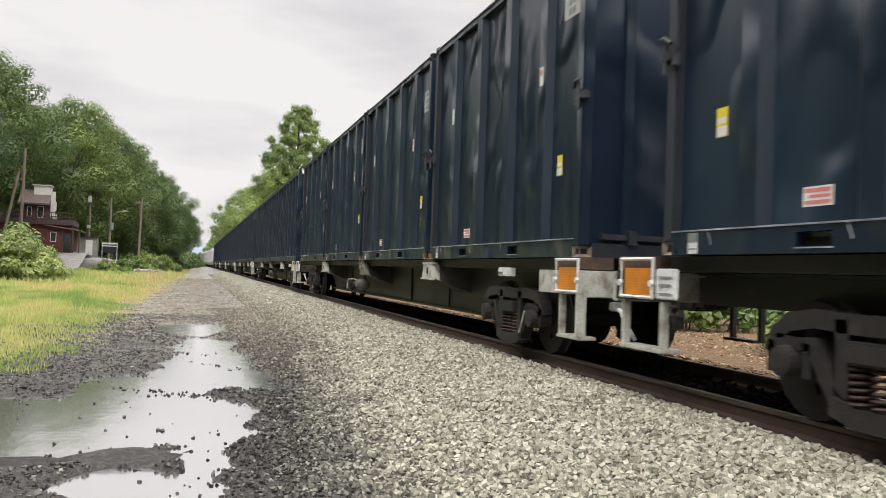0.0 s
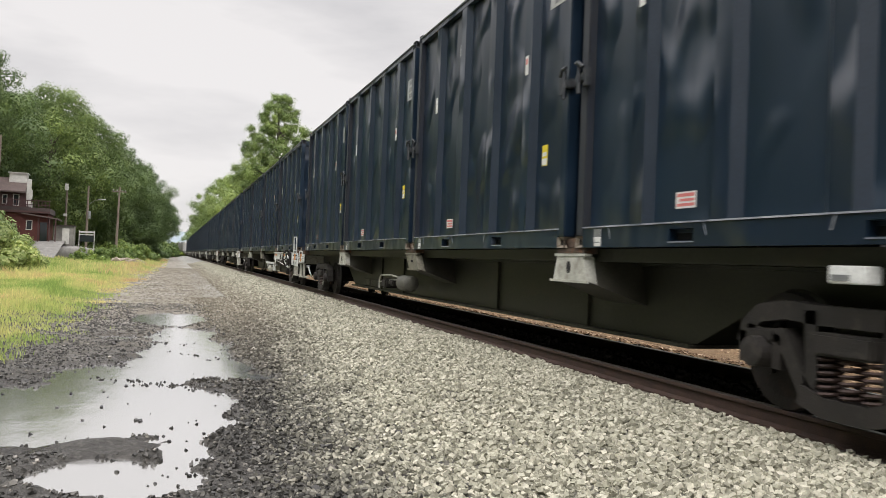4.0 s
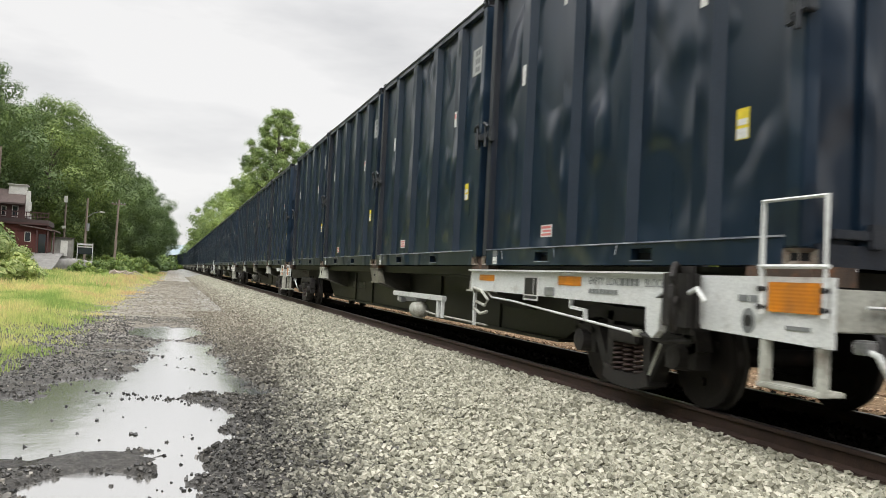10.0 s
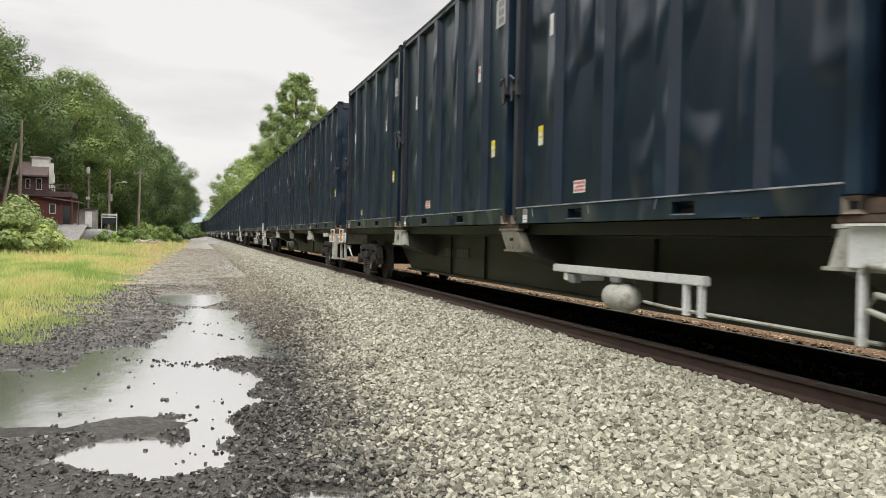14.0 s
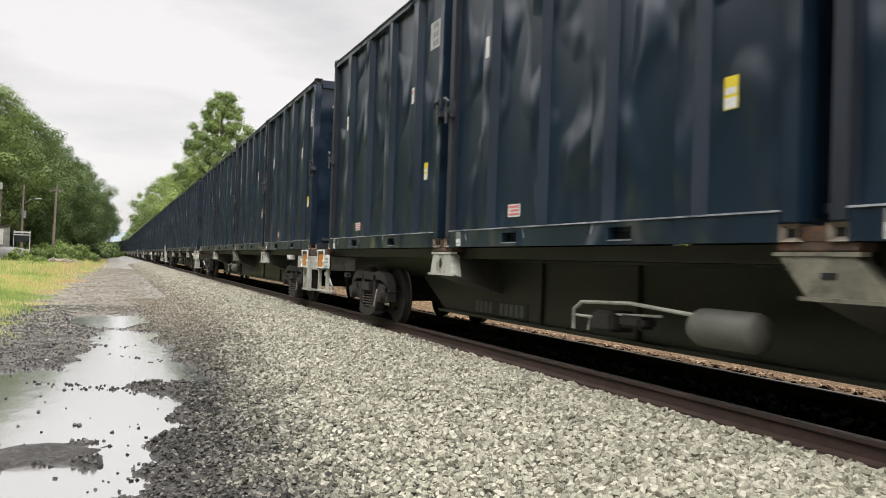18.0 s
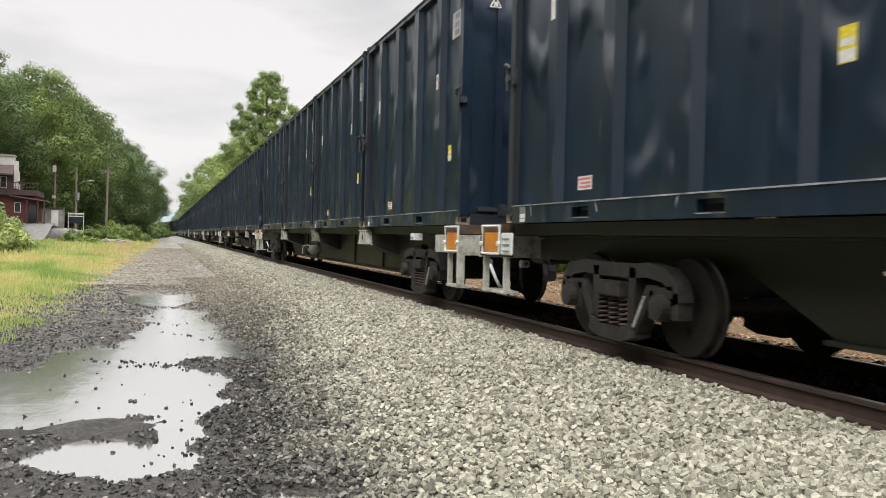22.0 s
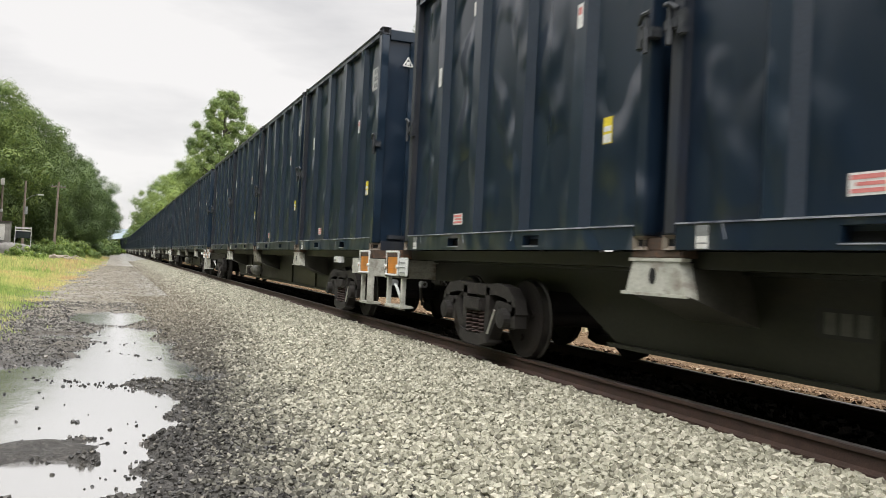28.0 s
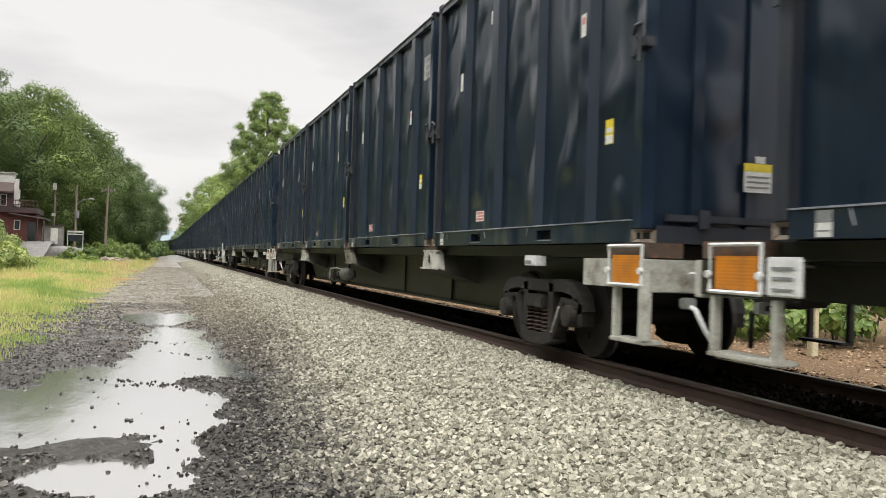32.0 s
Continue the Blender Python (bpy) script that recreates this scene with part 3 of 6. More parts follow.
def plate(bm, pts, x0, x1):
    """A flat plate with the outline pts in the y-z plane, from x0 to x1."""
    a = [bm.verts.new((x0, y, z)) for y, z in pts]
    b = [bm.verts.new((x1, y, z)) for y, z in pts]
    bm.faces.new(a)
    bm.faces.new(b[::-1])
    for i in range(len(pts)):
        j = (i + 1) % len(pts)
        bm.faces.new((a[j], a[i], b[i], b[j]))
    return bm


def strip(bm, pts, w, x0, x1):
    """A bar of depth w along a line in the y-z plane, from x0 to x1."""
    up, dn = [], []
    for k, (y, z) in enumerate(pts):
        ya, za = pts[max(k - 1, 0)]
        yb, zb = pts[min(k + 1, len(pts) - 1)]
        d = math.hypot(yb - ya, zb - za)
        ny, nz = -(zb - za) / d * w / 2, (yb - ya) / d * w / 2
        up.append((y + ny, z + nz))
        dn.append((y - ny, z - nz))
    return plate(bm, up + dn[::-1], x0, x1)


def turned(profile, sides=24, axis="X", bm=None):
    """A turned body: profile rows are (along the axis, radius)."""
    bm = bm or bmesh.new()
    rings = []
    for a, r in profile:
        ring = []
        for i in range(sides):
            c, s = r * math.cos(2 * math.pi * i / sides), r * math.sin(2 * math.pi * i / sides)
            ring.append(bm.verts.new((a, c, s) if axis == "X" else (c, a, s) if axis == "Y" else (c, s, a)))
        rings.append(ring)
    for q, s in zip(rings, rings[1:]):
        for i in range(sides):
            bm.faces.new((q[i], q[(i + 1) % sides], s[(i + 1) % sides], s[i]))
    bm.faces.new(rings[0][::-1])
    bm.faces.new(rings[-1])
    return bm


def add_to(bm, other):
    """Move the faces of another bmesh into bm."""
    me = bpy.data.meshes.new("tmp")
    other.to_mesh(me)
    bm.from_mesh(me)
    other.free()
    bpy.data.meshes.remove(me)


def recessed_box(x0, x1, y0, y1, z0, z1, inset=0.045, depth=0.04):
    """A corner casting: a block with a hand hole sunk into its sides."""
    bm = box(bmesh.new(), x0, x1, y0, y1, z0, z1)
    bm.normal_update()
    for f in [q for q in bm.faces if abs(q.normal.z) < 0.5]:
        n0 = f.normal.copy()
        bmesh.ops.inset_individual(bm, faces=[f], thickness=inset)
        bmesh.ops.translate(bm, verts=f.verts, vec=-n0 * depth)
        # the floor of the hole takes the second material, black for its shade
        f.material_index = 1
    return bm


# ---- train numbers ----
TRACK_X, RAIL_Z = 5.36, 0.51
CAR = 27.62
BEND_Y, BEND_R = 250.0, 1500.0
# how far the first coupling has run, second by second
RUN = [(0, 8.28), (1, 27.52), (2, 46.45), (3, 65.48), (3.5, 74.98), (5.5, 112.92), (6, 122.33), (7, 141.28), (8, 160.22), (9, 179.16), (10, 197.76), (11, 216.90), (12, 235.83), (13, 254.77), (14, 273.78), (16.5, 321.26), (17, 330.66), (18, 349.88), (19, 368.84), (20, 387.73), (21, 406.74), (22, 425.62), (23, 444.47), (24, 463.50), (25, 482.31), (25.5, 491.80), (28, 538.40), (29, 557.22), (30, 576.23), (31, 595.10), (32, 614.00)]


def along(t):
    """Where the first coupling stands at t seconds: a smooth run through RUN."""
    k = max(0, min(len(RUN) - 2, sum(q[0] <= t for q in RUN) - 1))
    (t0, s0), (t1, s1) = RUN[k], RUN[k + 1]
    (ta, sa), (tb, sb) = RUN[max(k - 1, 0)], RUN[min(k + 2, len(RUN) - 1)]
    m0, m1 = (s1 - sa) / (t1 - ta), (sb - s0) / (tb - t0)
    w, d = (t - t0) / (t1 - t0), t1 - t0
    return s0 * (2 * w**3 - 3 * w**2 + 1) + m0 * d * (w**3 - 2 * w**2 + w) + s1 * (3 * w**2 - 2 * w**3) + m1 * d * (w**3 - w**2)


def track_pose(s):
    """The pose on the line at s metres: straight, then a wide bend to the left."""
    if s < BEND_Y:
        return pose(TRACK_X, s, RAIL_Z)
    a = (s - BEND_Y) / BEND_R
    return pose(TRACK_X - BEND_R * (1 - math.cos(a)), BEND_Y + BEND_R * math.sin(a), RAIL_Z, 0, 0, math.degrees(a))


# ---- waste container, origin at the middle of its base ----
CL, CW, CH = 6.26, 1.22, 3.88
WALL = 0.085


def side_label(parent, name, material, side, y, z, w, h, lines=(), line_mat="lab_grey", label="", x=CW - WALL):
    """A thin plate stuck on a side wall, with bars of writing."""
    sx = -1 if side < 0 else 1
    xa = sx * x
    ob = part(name, boxes((min(xa, xa + sx * 0.004), max(xa, xa + sx * 0.004), y - w / 2, y + w / 2, z - h / 2, z + h / 2)), material, parent, label)
    if lines:
        bm = bmesh.new()
        for a, b, c, d in lines:
            box(bm, min(xa + sx * 0.002, xa + sx * 0.006), max(xa + sx * 0.002, xa + sx * 0.006), y + (a - 0.5) * w, y + (b - 0.5) * w, z + (c - 0.5) * h, z + (d - 0.5) * h)
        part("print", bm, line_mat, ob, "rows of small dark print" if line_mat == "lab_grey" else "")
    return ob


def build_container(marks):
    """marks: what sets this container apart from the rest."""
    c = thing("waste_container", "tall navy blue ribbed steel waste container on a flat car", "container", "containers on the train")
    h = CL / 2
    shell = bmesh.new()
    line = [(-CW + WALL, -h + 0.06)]
    for k in range(4):
        y = -1.92 + 1.28 * k
        line += [(CW - WALL, y - 0.21), (CW - 0.004, y - 0.11), (CW - 0.004, y + 0.11), (CW - WALL, y + 0.21)]
    line[1:1] = [(CW - WALL, -h + 0.06)]
    line += [(CW - WALL, h - 0.06), (-CW + WALL, h - 0.06)]
    lo = [shell.verts.new((x, y, 0.12)) for x, y in line]
    hi = [shell.verts.new((x, y, CH - 0.16)) for x, y in line]
    shell.faces.new(lo[::-1])
    shell.faces.new(hi)
    for i in range(len(line)):
        j = (i + 1) % len(line)
        shell.faces.new((lo[i], lo[j], hi[j], hi[i]))
    part("cover", boxes((-CW + 0.10, CW - 0.004, -h + 0.08, h - 0.08, CH - 0.16, CH - 0.07)), "topcast", c, "dark sheet cover")
    forks = (1.16, -1.06)
    for sx in (-1, 1):
        xo, xi = sx * CW, sx * (CW - 0.09)
        x0, x1 = min(xo, xi), max(xo, xi)
        rail = bmesh.new()
        cuts = [-h + 0.16, *sorted(q for f in forks for q in (f - 0.18, f + 0.18)), h - 0.16]
        for k in range(0, len(cuts), 2):
            box(rail, x0, x1, cuts[k], cuts[k + 1], 0.0, 0.20)
        for f in forks:
            box(rail, x0, x1, f - 0.18, f + 0.18, 0.0, 0.05)
            box(rail, x0, x1, f - 0.18, f + 0.18, 0.155, 0.20)
        bmesh.ops.remove_doubles(rail, verts=rail.verts, dist=0.0005)
        part("bottom_rail", rail, "navy", c)
        if sx < 0:
            for f in forks:
                # a black block behind the cut-out paints the pocket's inner shade
                part("fork_pocket", boxes((xi - 0.004, xi + 0.3, f - 0.178, f + 0.178, 0.052, 0.153)), "black", c, "forklift pocket with its shade painted black")
            part("ledge", boxes((xo - 0.012, xo + 0.10, -h + 0.16, h - 0.16, 0.202, 0.216)), "ledge", c, "thin pale ledge")
        if sx < 0:
            part("top_rail", boxes((x0, x1, -h + 0.16, h - 0.16, CH - 0.15, CH - 0.03)), "navy", c)
            part("top_cable", tube([(xo - 0.012, -h + 0.1, CH - 0.05), (xo - 0.012, 0, CH - 0.065), (xo - 0.012, h - 0.1, CH - 0.05)], 0.012, 6), "ledge", c, "taut pale cover cable")
        for k in range(4 if sx < 0 else 0):
            y = -1.92 + 1.28 * k
            bm = bmesh.new()
            pts = [(y - 0.205, -CW + WALL + 0.001), (y - 0.11, -CW + 0.004), (y + 0.11, -CW + 0.004), (y + 0.21, -CW + WALL + 0.001)]
            lo = [bm.verts.new((x, yy, 0.20)) for yy, x in pts]
            hi = [bm.verts.new((x, yy, CH - 0.15)) for yy, x in pts]
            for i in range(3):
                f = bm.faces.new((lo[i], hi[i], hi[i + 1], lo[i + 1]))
                # only the -y flank gets the paler blue that stands for light
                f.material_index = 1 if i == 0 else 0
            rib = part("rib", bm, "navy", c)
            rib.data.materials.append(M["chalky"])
        for sy in (-1, 1):
            ya, yb = sorted((sy * h, sy * (h - 0.16)))
            part("corner_post", boxes((x0 - (0.05 if sx > 0 else 0), x1 + (0.05 if sx < 0 else 0), ya, yb, 0.122, CH - (0.122 if sx < 0 else 0.01)), bevel=0.012), "worn_post" if sy > 0 else "navy", c, "scraped grey corner post" if sy > 0 else "")
            cx = (xo, xo - sx * 0.16)
            for z, m in ((0.0, "casting"), (CH - 0.12, "topcast"))[:2 if sx < 0 else 1]:
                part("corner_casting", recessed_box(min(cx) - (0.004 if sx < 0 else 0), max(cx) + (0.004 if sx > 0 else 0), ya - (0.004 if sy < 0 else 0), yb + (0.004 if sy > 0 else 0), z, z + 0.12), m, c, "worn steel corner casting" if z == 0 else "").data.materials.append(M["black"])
    for sy in (-1, 1):
        ya, yb = sorted((sy * h, sy * (h - 0.07)))
        part("end_sill", boxes((-CW + 0.16, CW - 0.16, ya, yb, 0.0, 0.16)), "worn_post", c, "scraped blue end sill")
        ye = sy * (h - 0.058)
        bm = boxes((-CW + 0.16, CW - 0.16, ya, yb, CH - 0.2, CH - 0.03))
        for x in (-0.62, 0.0, 0.62):
            box(bm, x - 0.06, x + 0.06, min(ye, ye + sy * 0.04), max(ye, ye + sy * 0.04), 0.16, CH - 0.2)
        part("end_frame", bm, "navy", c)
    part("body", shell, "navy", c)
    # door latch by the corner posts, lane side
    for sy in (-1, 1):
        y = sy * (h - 0.03)
        bm = boxes((-CW - 0.05, -CW + 0.06, y - 0.09, y + 0.09, 1.78, 1.88), (-CW - 0.035, -CW + 0.02, y - 0.12 * sy - 0.05, y - 0.12 * sy + 0.05, 1.72, 1.93), bevel=0.012)
        tube([(-CW - 0.05, y, 1.66), (-CW - 0.05, y, 1.98)], 0.024, 8, bm)
        tube([(-CW - 0.055, y - 0.10 * sy, 1.93), (-CW - 0.075, y - 0.02 * sy, 1.99), (-CW - 0.06, y + 0.06 * sy, 2.0)], 0.020, 7, bm)
        part("latch", bm, "latch", c, "dark steel door latch")
    yl = -h + 0.058
    part("lower_latch_bar", boxes((-0.95, 0.95, yl - 0.08, yl - 0.005, 0.20, 0.27), (-0.62, -0.5, yl - 0.10, yl - 0.02, 0.14, 0.32), bevel=0.008), "topcast", c, "dark steel locking bar")
    tri = bmesh.new()
    for a in range(3):
        p, q = (math.radians(90 + 120 * k) for k in (a, a + 1))
        tube([(-0.72 + 0.1 * math.cos(p), yl - 0.044, 3.30 + 0.1 * math.sin(p)), (-0.72 + 0.1 * math.cos(q), yl - 0.044, 3.30 + 0.1 * math.sin(q))], 0.012, 4, tri)
    box(tri, -0.75, -0.69, yl - 0.05, yl - 0.042, 3.27, 3.33)
    part("hazard_triangle", tri, "lab_white", c, "white triangle sticker")
    if "notice" in marks:
        lab = part("notice", boxes((-0.10, 0.22, yl - 0.05, yl - 0.044, 0.52, 0.72)), "lab_white", c, "white notice with print")
        part("notice_head", boxes((-0.10, 0.22, yl - 0.05, yl - 0.044, 0.721, 0.80)), "lab_yellow", c, "yellow notice head")
        part("tag", boxes((0.03, 0.14, yl - 0.05, yl - 0.044, 0.805, 0.87)), "lab_white", c)
        bm = bmesh.new()
        for z in (0.56, 0.61, 0.66):
            box(bm, -0.07, 0.19, yl - 0.053, yl - 0.049, z, z + 0.018)
        part("print", bm, "lab_grey", lab)
    rows = [(0.06, 0.94, 0.70, 0.90), (0.06, 0.80, 0.42, 0.58), (0.06, 0.94, 0.12, 0.30)]
    side_label(c, "red_notice", "lab_white", -1, 1.22, 0.41, 0.30, 0.145, rows, "lab_red", "white notice with red bars")
    side_label(c, "yellow_notice", "lab_yellow", -1, 2.38 if "turned" in marks else -2.36, 1.12, 0.15, 0.25, [(0.04, 0.96, 0.03, 0.36), (0.1, 0.9, 0.46, 0.66)], "lab_white", "yellow and white notice")
    side_label(c, "rail_tag", "lab_white", -1, 2.64, 0.10, 0.14, 0.18, [(0.0, 1.0, 0.54, 1.0), (0.1, 0.9, 0.2, 0.26)], "lab_grey", "small pale tag", x=CW + 0.001)
    side_label(c, "upper_tag", "lab_white", -1, 1.92, 2.42, 0.10, 0.26, label="small white tag", x=CW - 0.004)
    side_label(c, "upper_tag", "lab_white", -1, -1.90, 2.30, 0.10, 0.24, [(0.2, 0.8, 0.55, 0.85)], "lab_grey" if "box" in marks else "lab_red", "small white tag", x=CW - 0.004)
    side_label(c, "upper_tag", "lab_white", -1, 0.95, 3.15, 0.10, 0.18, label="small white tag")
    bm_lines = [(0.06 + 0.24 * k, 0.24 + 0.24 * k, z0, z0 + 0.2) for k in range(4) for z0 in (0.1, 0.4, 0.72) if (k + int(z0 * 10)) % 3 != 1]
    side_label(c, "code_plate", "lab_pale", -1, -2.60, 3.08, 0.44, 0.40, bm_lines, "lab_grey", "pale code plate with faint print")
    wall_x = -CW + WALL
    bm = bmesh.new()
    for y, z, lean_ in ((0.84, 0.16, -0.05), (-0.62, 0.17, 0.04), (2.42, 0.15, -0.04)):
        strip(bm, [(y, z + 0.045), (y + lean_ * 0.4, z), (y + lean_, z - 0.07)], 0.014, -CW - 0.003, -CW + 0.01)
    for f in forks:
        box(bm, -CW - 0.006, -CW + 0.02, f - 0.19, f + 0.19, 0.034, 0.044)
    part("scratches", bm, "ledge", c, "bare scratches and scraped pocket lips")
    rnd = random.Random(5)
    if "patch" in marks:
        side_label(c, "paint_patch", "patch", -1, -0.55, 0.62, 0.40, 0.32, label="repainted paler blue patch")
    if "box" in marks:
        bm = bmesh.new()
        for q in ((0.55, 0.85, 0.98, 1.0), (0.55, 0.85, 1.10, 1.12), (0.55, 0.57, 0.98, 1.12), (0.83, 0.85, 0.98, 1.12), (0.60, 0.80, 1.03, 1.05)):
            box(bm, wall_x - 0.004, wall_x, *q)
        part("outlined_mark", bm, "lab_grey", c, "faint grey outlined mark")
    if "scrawl" in marks:
        bm = bmesh.new()
        for k in range(9):
            y, z = 0.12 + rnd.uniform(-0.16, 0.16), 0.55 + rnd.uniform(-0.2, 0.22)
            tube([(wall_x - 0.004, y + rnd.uniform(-0.12, 0.12), z + rnd.uniform(-0.12, 0.12)) for _ in range(4)], 0.012, 4, bm)
        part("scrawl", bm, "lab_teal", c, "teal paint scrawl")
    if "scribble" in marks:
        bm = bmesh.new()
        for k in range(7):
            y, z = 0.22 + rnd.uniform(-0.1, 0.1), 0.42 + rnd.uniform(-0.14, 0.14)
            tube([(wall_x - 0.003, y + rnd.uniform(-0.07, 0.07), z + rnd.uniform(-0.07, 0.07)) for _ in range(4)], 0.006, 4, bm)
        part("scribble", bm, "lab_grey", c, "faint chalk scribble")
    if "scuff" in marks:
        for y, z, w_, h_ in ((0.62, 1.16, 0.2, 0.08), (-0.66, 1.2, 0.16, 0.12), (-0.5, 0.36, 0.07, 0.2), (-1.75, 0.75, 0.1, 0.24)):
            bm = bmesh.new()
            for k in range(12):
                a, q = y + rnd.uniform(-w_, w_), z + rnd.uniform(-h_, h_)
                strip(bm, [(a, q), (a + rnd.uniform(-0.05, 0.05), q + rnd.uniform(0.03, 0.09))], rnd.uniform(0.008, 0.025), wall_x - 0.003, wall_x + 0.001)
            part("scuff", bm, "patch", c, "scuffed pale patch of paint")
    return c


CONTAINER_Z = 1.255
CENTRES = (9.28, 2.76, -3.77, -10.30)
JOINTS = (6.02, -0.51, -7.03)


# ---- bogie and flat car, origin on the rail head under the middle of the car ----
def build_truck(parent, y):
    """Three-piece bogie with its wheelsets; returns the truck."""
    bm = boxes((-0.98, 0.98, -0.2, 0.2, 0.50, 0.78), (-0.3, 0.3, -0.25, 0.25, 0.78, 0.86), bevel=0.02)
    t = part("truck", bm, "truck", parent, "greasy cast steel bogie")
    t.location = (0, y, 0)
    for sx in (-1, 1):
        xa, xb = sorted((sx * 0.90, sx * 1.05))
        f = bmesh.new()
        top = [(-1.09, 0.50), (-1.04, 0.65), (-0.90, 0.75), (-0.62, 0.79), (-0.3, 0.77), (0.3, 0.77), (0.62, 0.79), (0.90, 0.75), (1.04, 0.65), (1.09, 0.50)]
        strip(f, top, 0.14, xa, xb)
        for s in (-1, 1):
            strip(f, [(s * 1.04, 0.60), (s * 0.86, 0.57), (s * 0.66, 0.60), (s * 0.40, 0.22), (s * 0.22, 0.16)], 0.13, xa, xb)
            strip(f, [(s * 0.36, 0.80), (s * 0.34, 0.42), (s * 0.36, 0.18)], 0.12, xa, xb)
            box(f, xa, xb, min(s * 1.13, s * 1.02), max(s * 1.13, s * 1.02), 0.36, 0.6)
            box(f, xa, xb, min(s * 0.66, s * 0.75), max(s * 0.66, s * 0.75), 0.34, 0.6)
        strip(f, [(-0.42, 0.20), (-0.2, 0.14), (0.2, 0.14), (0.42, 0.20)], 0.14, xa - 0.03, xb + 0.03)
        if sx > 0:
            box(f, 0.92, 1.1, -0.25, 0.25, 0.2, 0.66)
            for s in (-1, 1):
                cap = turned([(1.14, 0.06), (1.13, 0.115), (1.03, 0.125), (0.95, 0.13)], 12)
                bmesh.ops.translate(cap, verts=cap.verts, vec=(0, s * 0.89, 0.457))
                add_to(f, cap)
        part("side_frame", f, "truck", t)
        if sx > 0:
            continue
        part("bolster_end", boxes((min(sx * 0.92, sx * 1.12), max(sx * 0.92, sx * 1.12), -0.27, 0.27, 0.50, 0.66), bevel=0.02), "truck", t)
        for k in (-0.2, 0.0, 0.2):
            pts = []
            for i in range(49):
                a = i / 48 * 6 * 2 * math.pi
                pts.append((sx * 0.99 + 0.085 * math.cos(a), k + 0.085 * math.sin(a), 0.21 + 0.29 * i / 48))
            part("coil_spring", tube(pts, 0.014, 4), "spring", t, "dull red coil spring")
        if sx < 0:
            part("brake_lever", tube([(-1.075, -0.44, 0.24), (-1.075, -0.62, 0.54)], 0.014, 6), "dirty_white", t, "pale lettered brake lever")
        for s in (-1, 1):
            cap = turned([(sx * 1.14, 0.06), (sx * 1.13, 0.115), (sx * 1.03, 0.125), (sx * 0.95, 0.13)], 16)
            bmesh.ops.translate(cap, verts=cap.verts, vec=(0, s * 0.89, 0.457))
            box(cap, min(sx * 0.93, sx * 1.06), max(sx * 0.93, sx * 1.06), s * 0.89 - 0.15, s * 0.89 + 0.15, 0.55, 0.62)
            part("bearing", cap, "truck", t)
    for s in (-1, 1):
        w = turned([(-1.1, 0.05), (-0.86, 0.075), (-0.80, 0.12), (-0.795, 0.36), (-0.80, 0.40), (-0.80, 0.452), (-0.79, 0.456), (-0.715, 0.460), (-0.70, 0.487), (-0.68, 0.480), (-0.67, 0.40), (-0.72, 0.36), (-0.70, 0.12), (-0.66, 0.085),
                    (0.66, 0.085), (0.70, 0.12), (0.72, 0.36), (0.67, 0.40), (0.68, 0.480), (0.70, 0.487), (0.715, 0.460), (0.79, 0.456), (0.80, 0.452), (0.80, 0.40), (0.795, 0.36), (0.80, 0.12), (0.86, 0.075), (1.1, 0.05)], 24)
        for k in range(3):
            a = 2.1 * k + 0.4
            box(w, -0.83, -0.79, 0.22 * math.cos(a) - 0.03, 0.22 * math.cos(a) + 0.03, 0.22 * math.sin(a) - 0.03, 0.22 * math.sin(a) + 0.03)
        me = part("wheelset", w, "wheel", t)
        me.data.materials.append(M["tread"])
        for p in me.data.polygons:
            r = [math.hypot(me.data.vertices[i].co.y, me.data.vertices[i].co.z) for i in p.vertices]
            x = [abs(me.data.vertices[i].co.x) for i in p.vertices]
            if min(r) > 0.45 and max(x) < 0.791 and min(x) > 0.69:
                p.material_index = 1
        me.location = (0, s * 0.89, 0.457)
    return t


def lettering(name, words, size, parent, y, z, x, material, label=""):
    """Painted words on the lane side, read from the lane."""
    curve = bpy.data.curves.new(name, "FONT")
    curve.body, curve.size, curve.extrude = words, size, 0.001
    flat = bpy.data.objects.new(name, curve)
    me = bpy.data.meshes.new_from_object(flat)
    bpy.data.objects.remove(flat)
    me.transform(Matrix(((0, 0, -1, x - 0.002), (-1, 0, 0, y), (0, 1, 0, z), (0, 0, 0, 1))))
    me.materials.clear()
    me.materials.append(M[material])
    ob = new(name, me)
    ob.parent = parent
    if label:
        ob["label"] = label
    return ob


def guard(parent, u0, u1, z0, z1, x, name="reflector"):
    """A white pipe frame round an orange reflector board, on the lane side."""
    ya, yb = min(u0, u1), max(u0, u1)
    f = part(name, boxes((x, x + 0.012, ya + 0.05, yb - 0.05, z0 + 0.02, z1 - 0.085)), "orange", parent, "orange reflector board")
    part("frame", tube([(x - 0.01, ya, z0), (x - 0.01, yb, z0), (x - 0.01, yb, z1), (x - 0.01, ya, z1), (x - 0.01, ya, z0)], 0.02, 6), "white", f, "white pipe frame")
    for yy in (ya, yb):
        pin = turned([(x - 0.045, 0.03), (x - 0.01, 0.03)], 8)
        bmesh.ops.translate(pin, verts=pin.verts, vec=(0, yy, (z0 + z1) / 2 - 0.05))
        part("bolt", pin, "white", f)
    return f


def step(parent, u0, u1, z0, z1, x, label="pale grey sill step"):
    """A bent strap step: two legs and a tread."""
    bm = boxes((x, x + 0.07, u0 - 0.035, u0 + 0.035, z0, z1), (x, x + 0.07, u1 - 0.035, u1 + 0.035, z0, z1), (x - 0.02, x + 0.20, min(u0, u1) - 0.035, max(u0, u1) + 0.035, z0 - 0.025, z0 + 0.015), bevel=0.008)
    return part("step", bm, "dirty_white", parent, label)


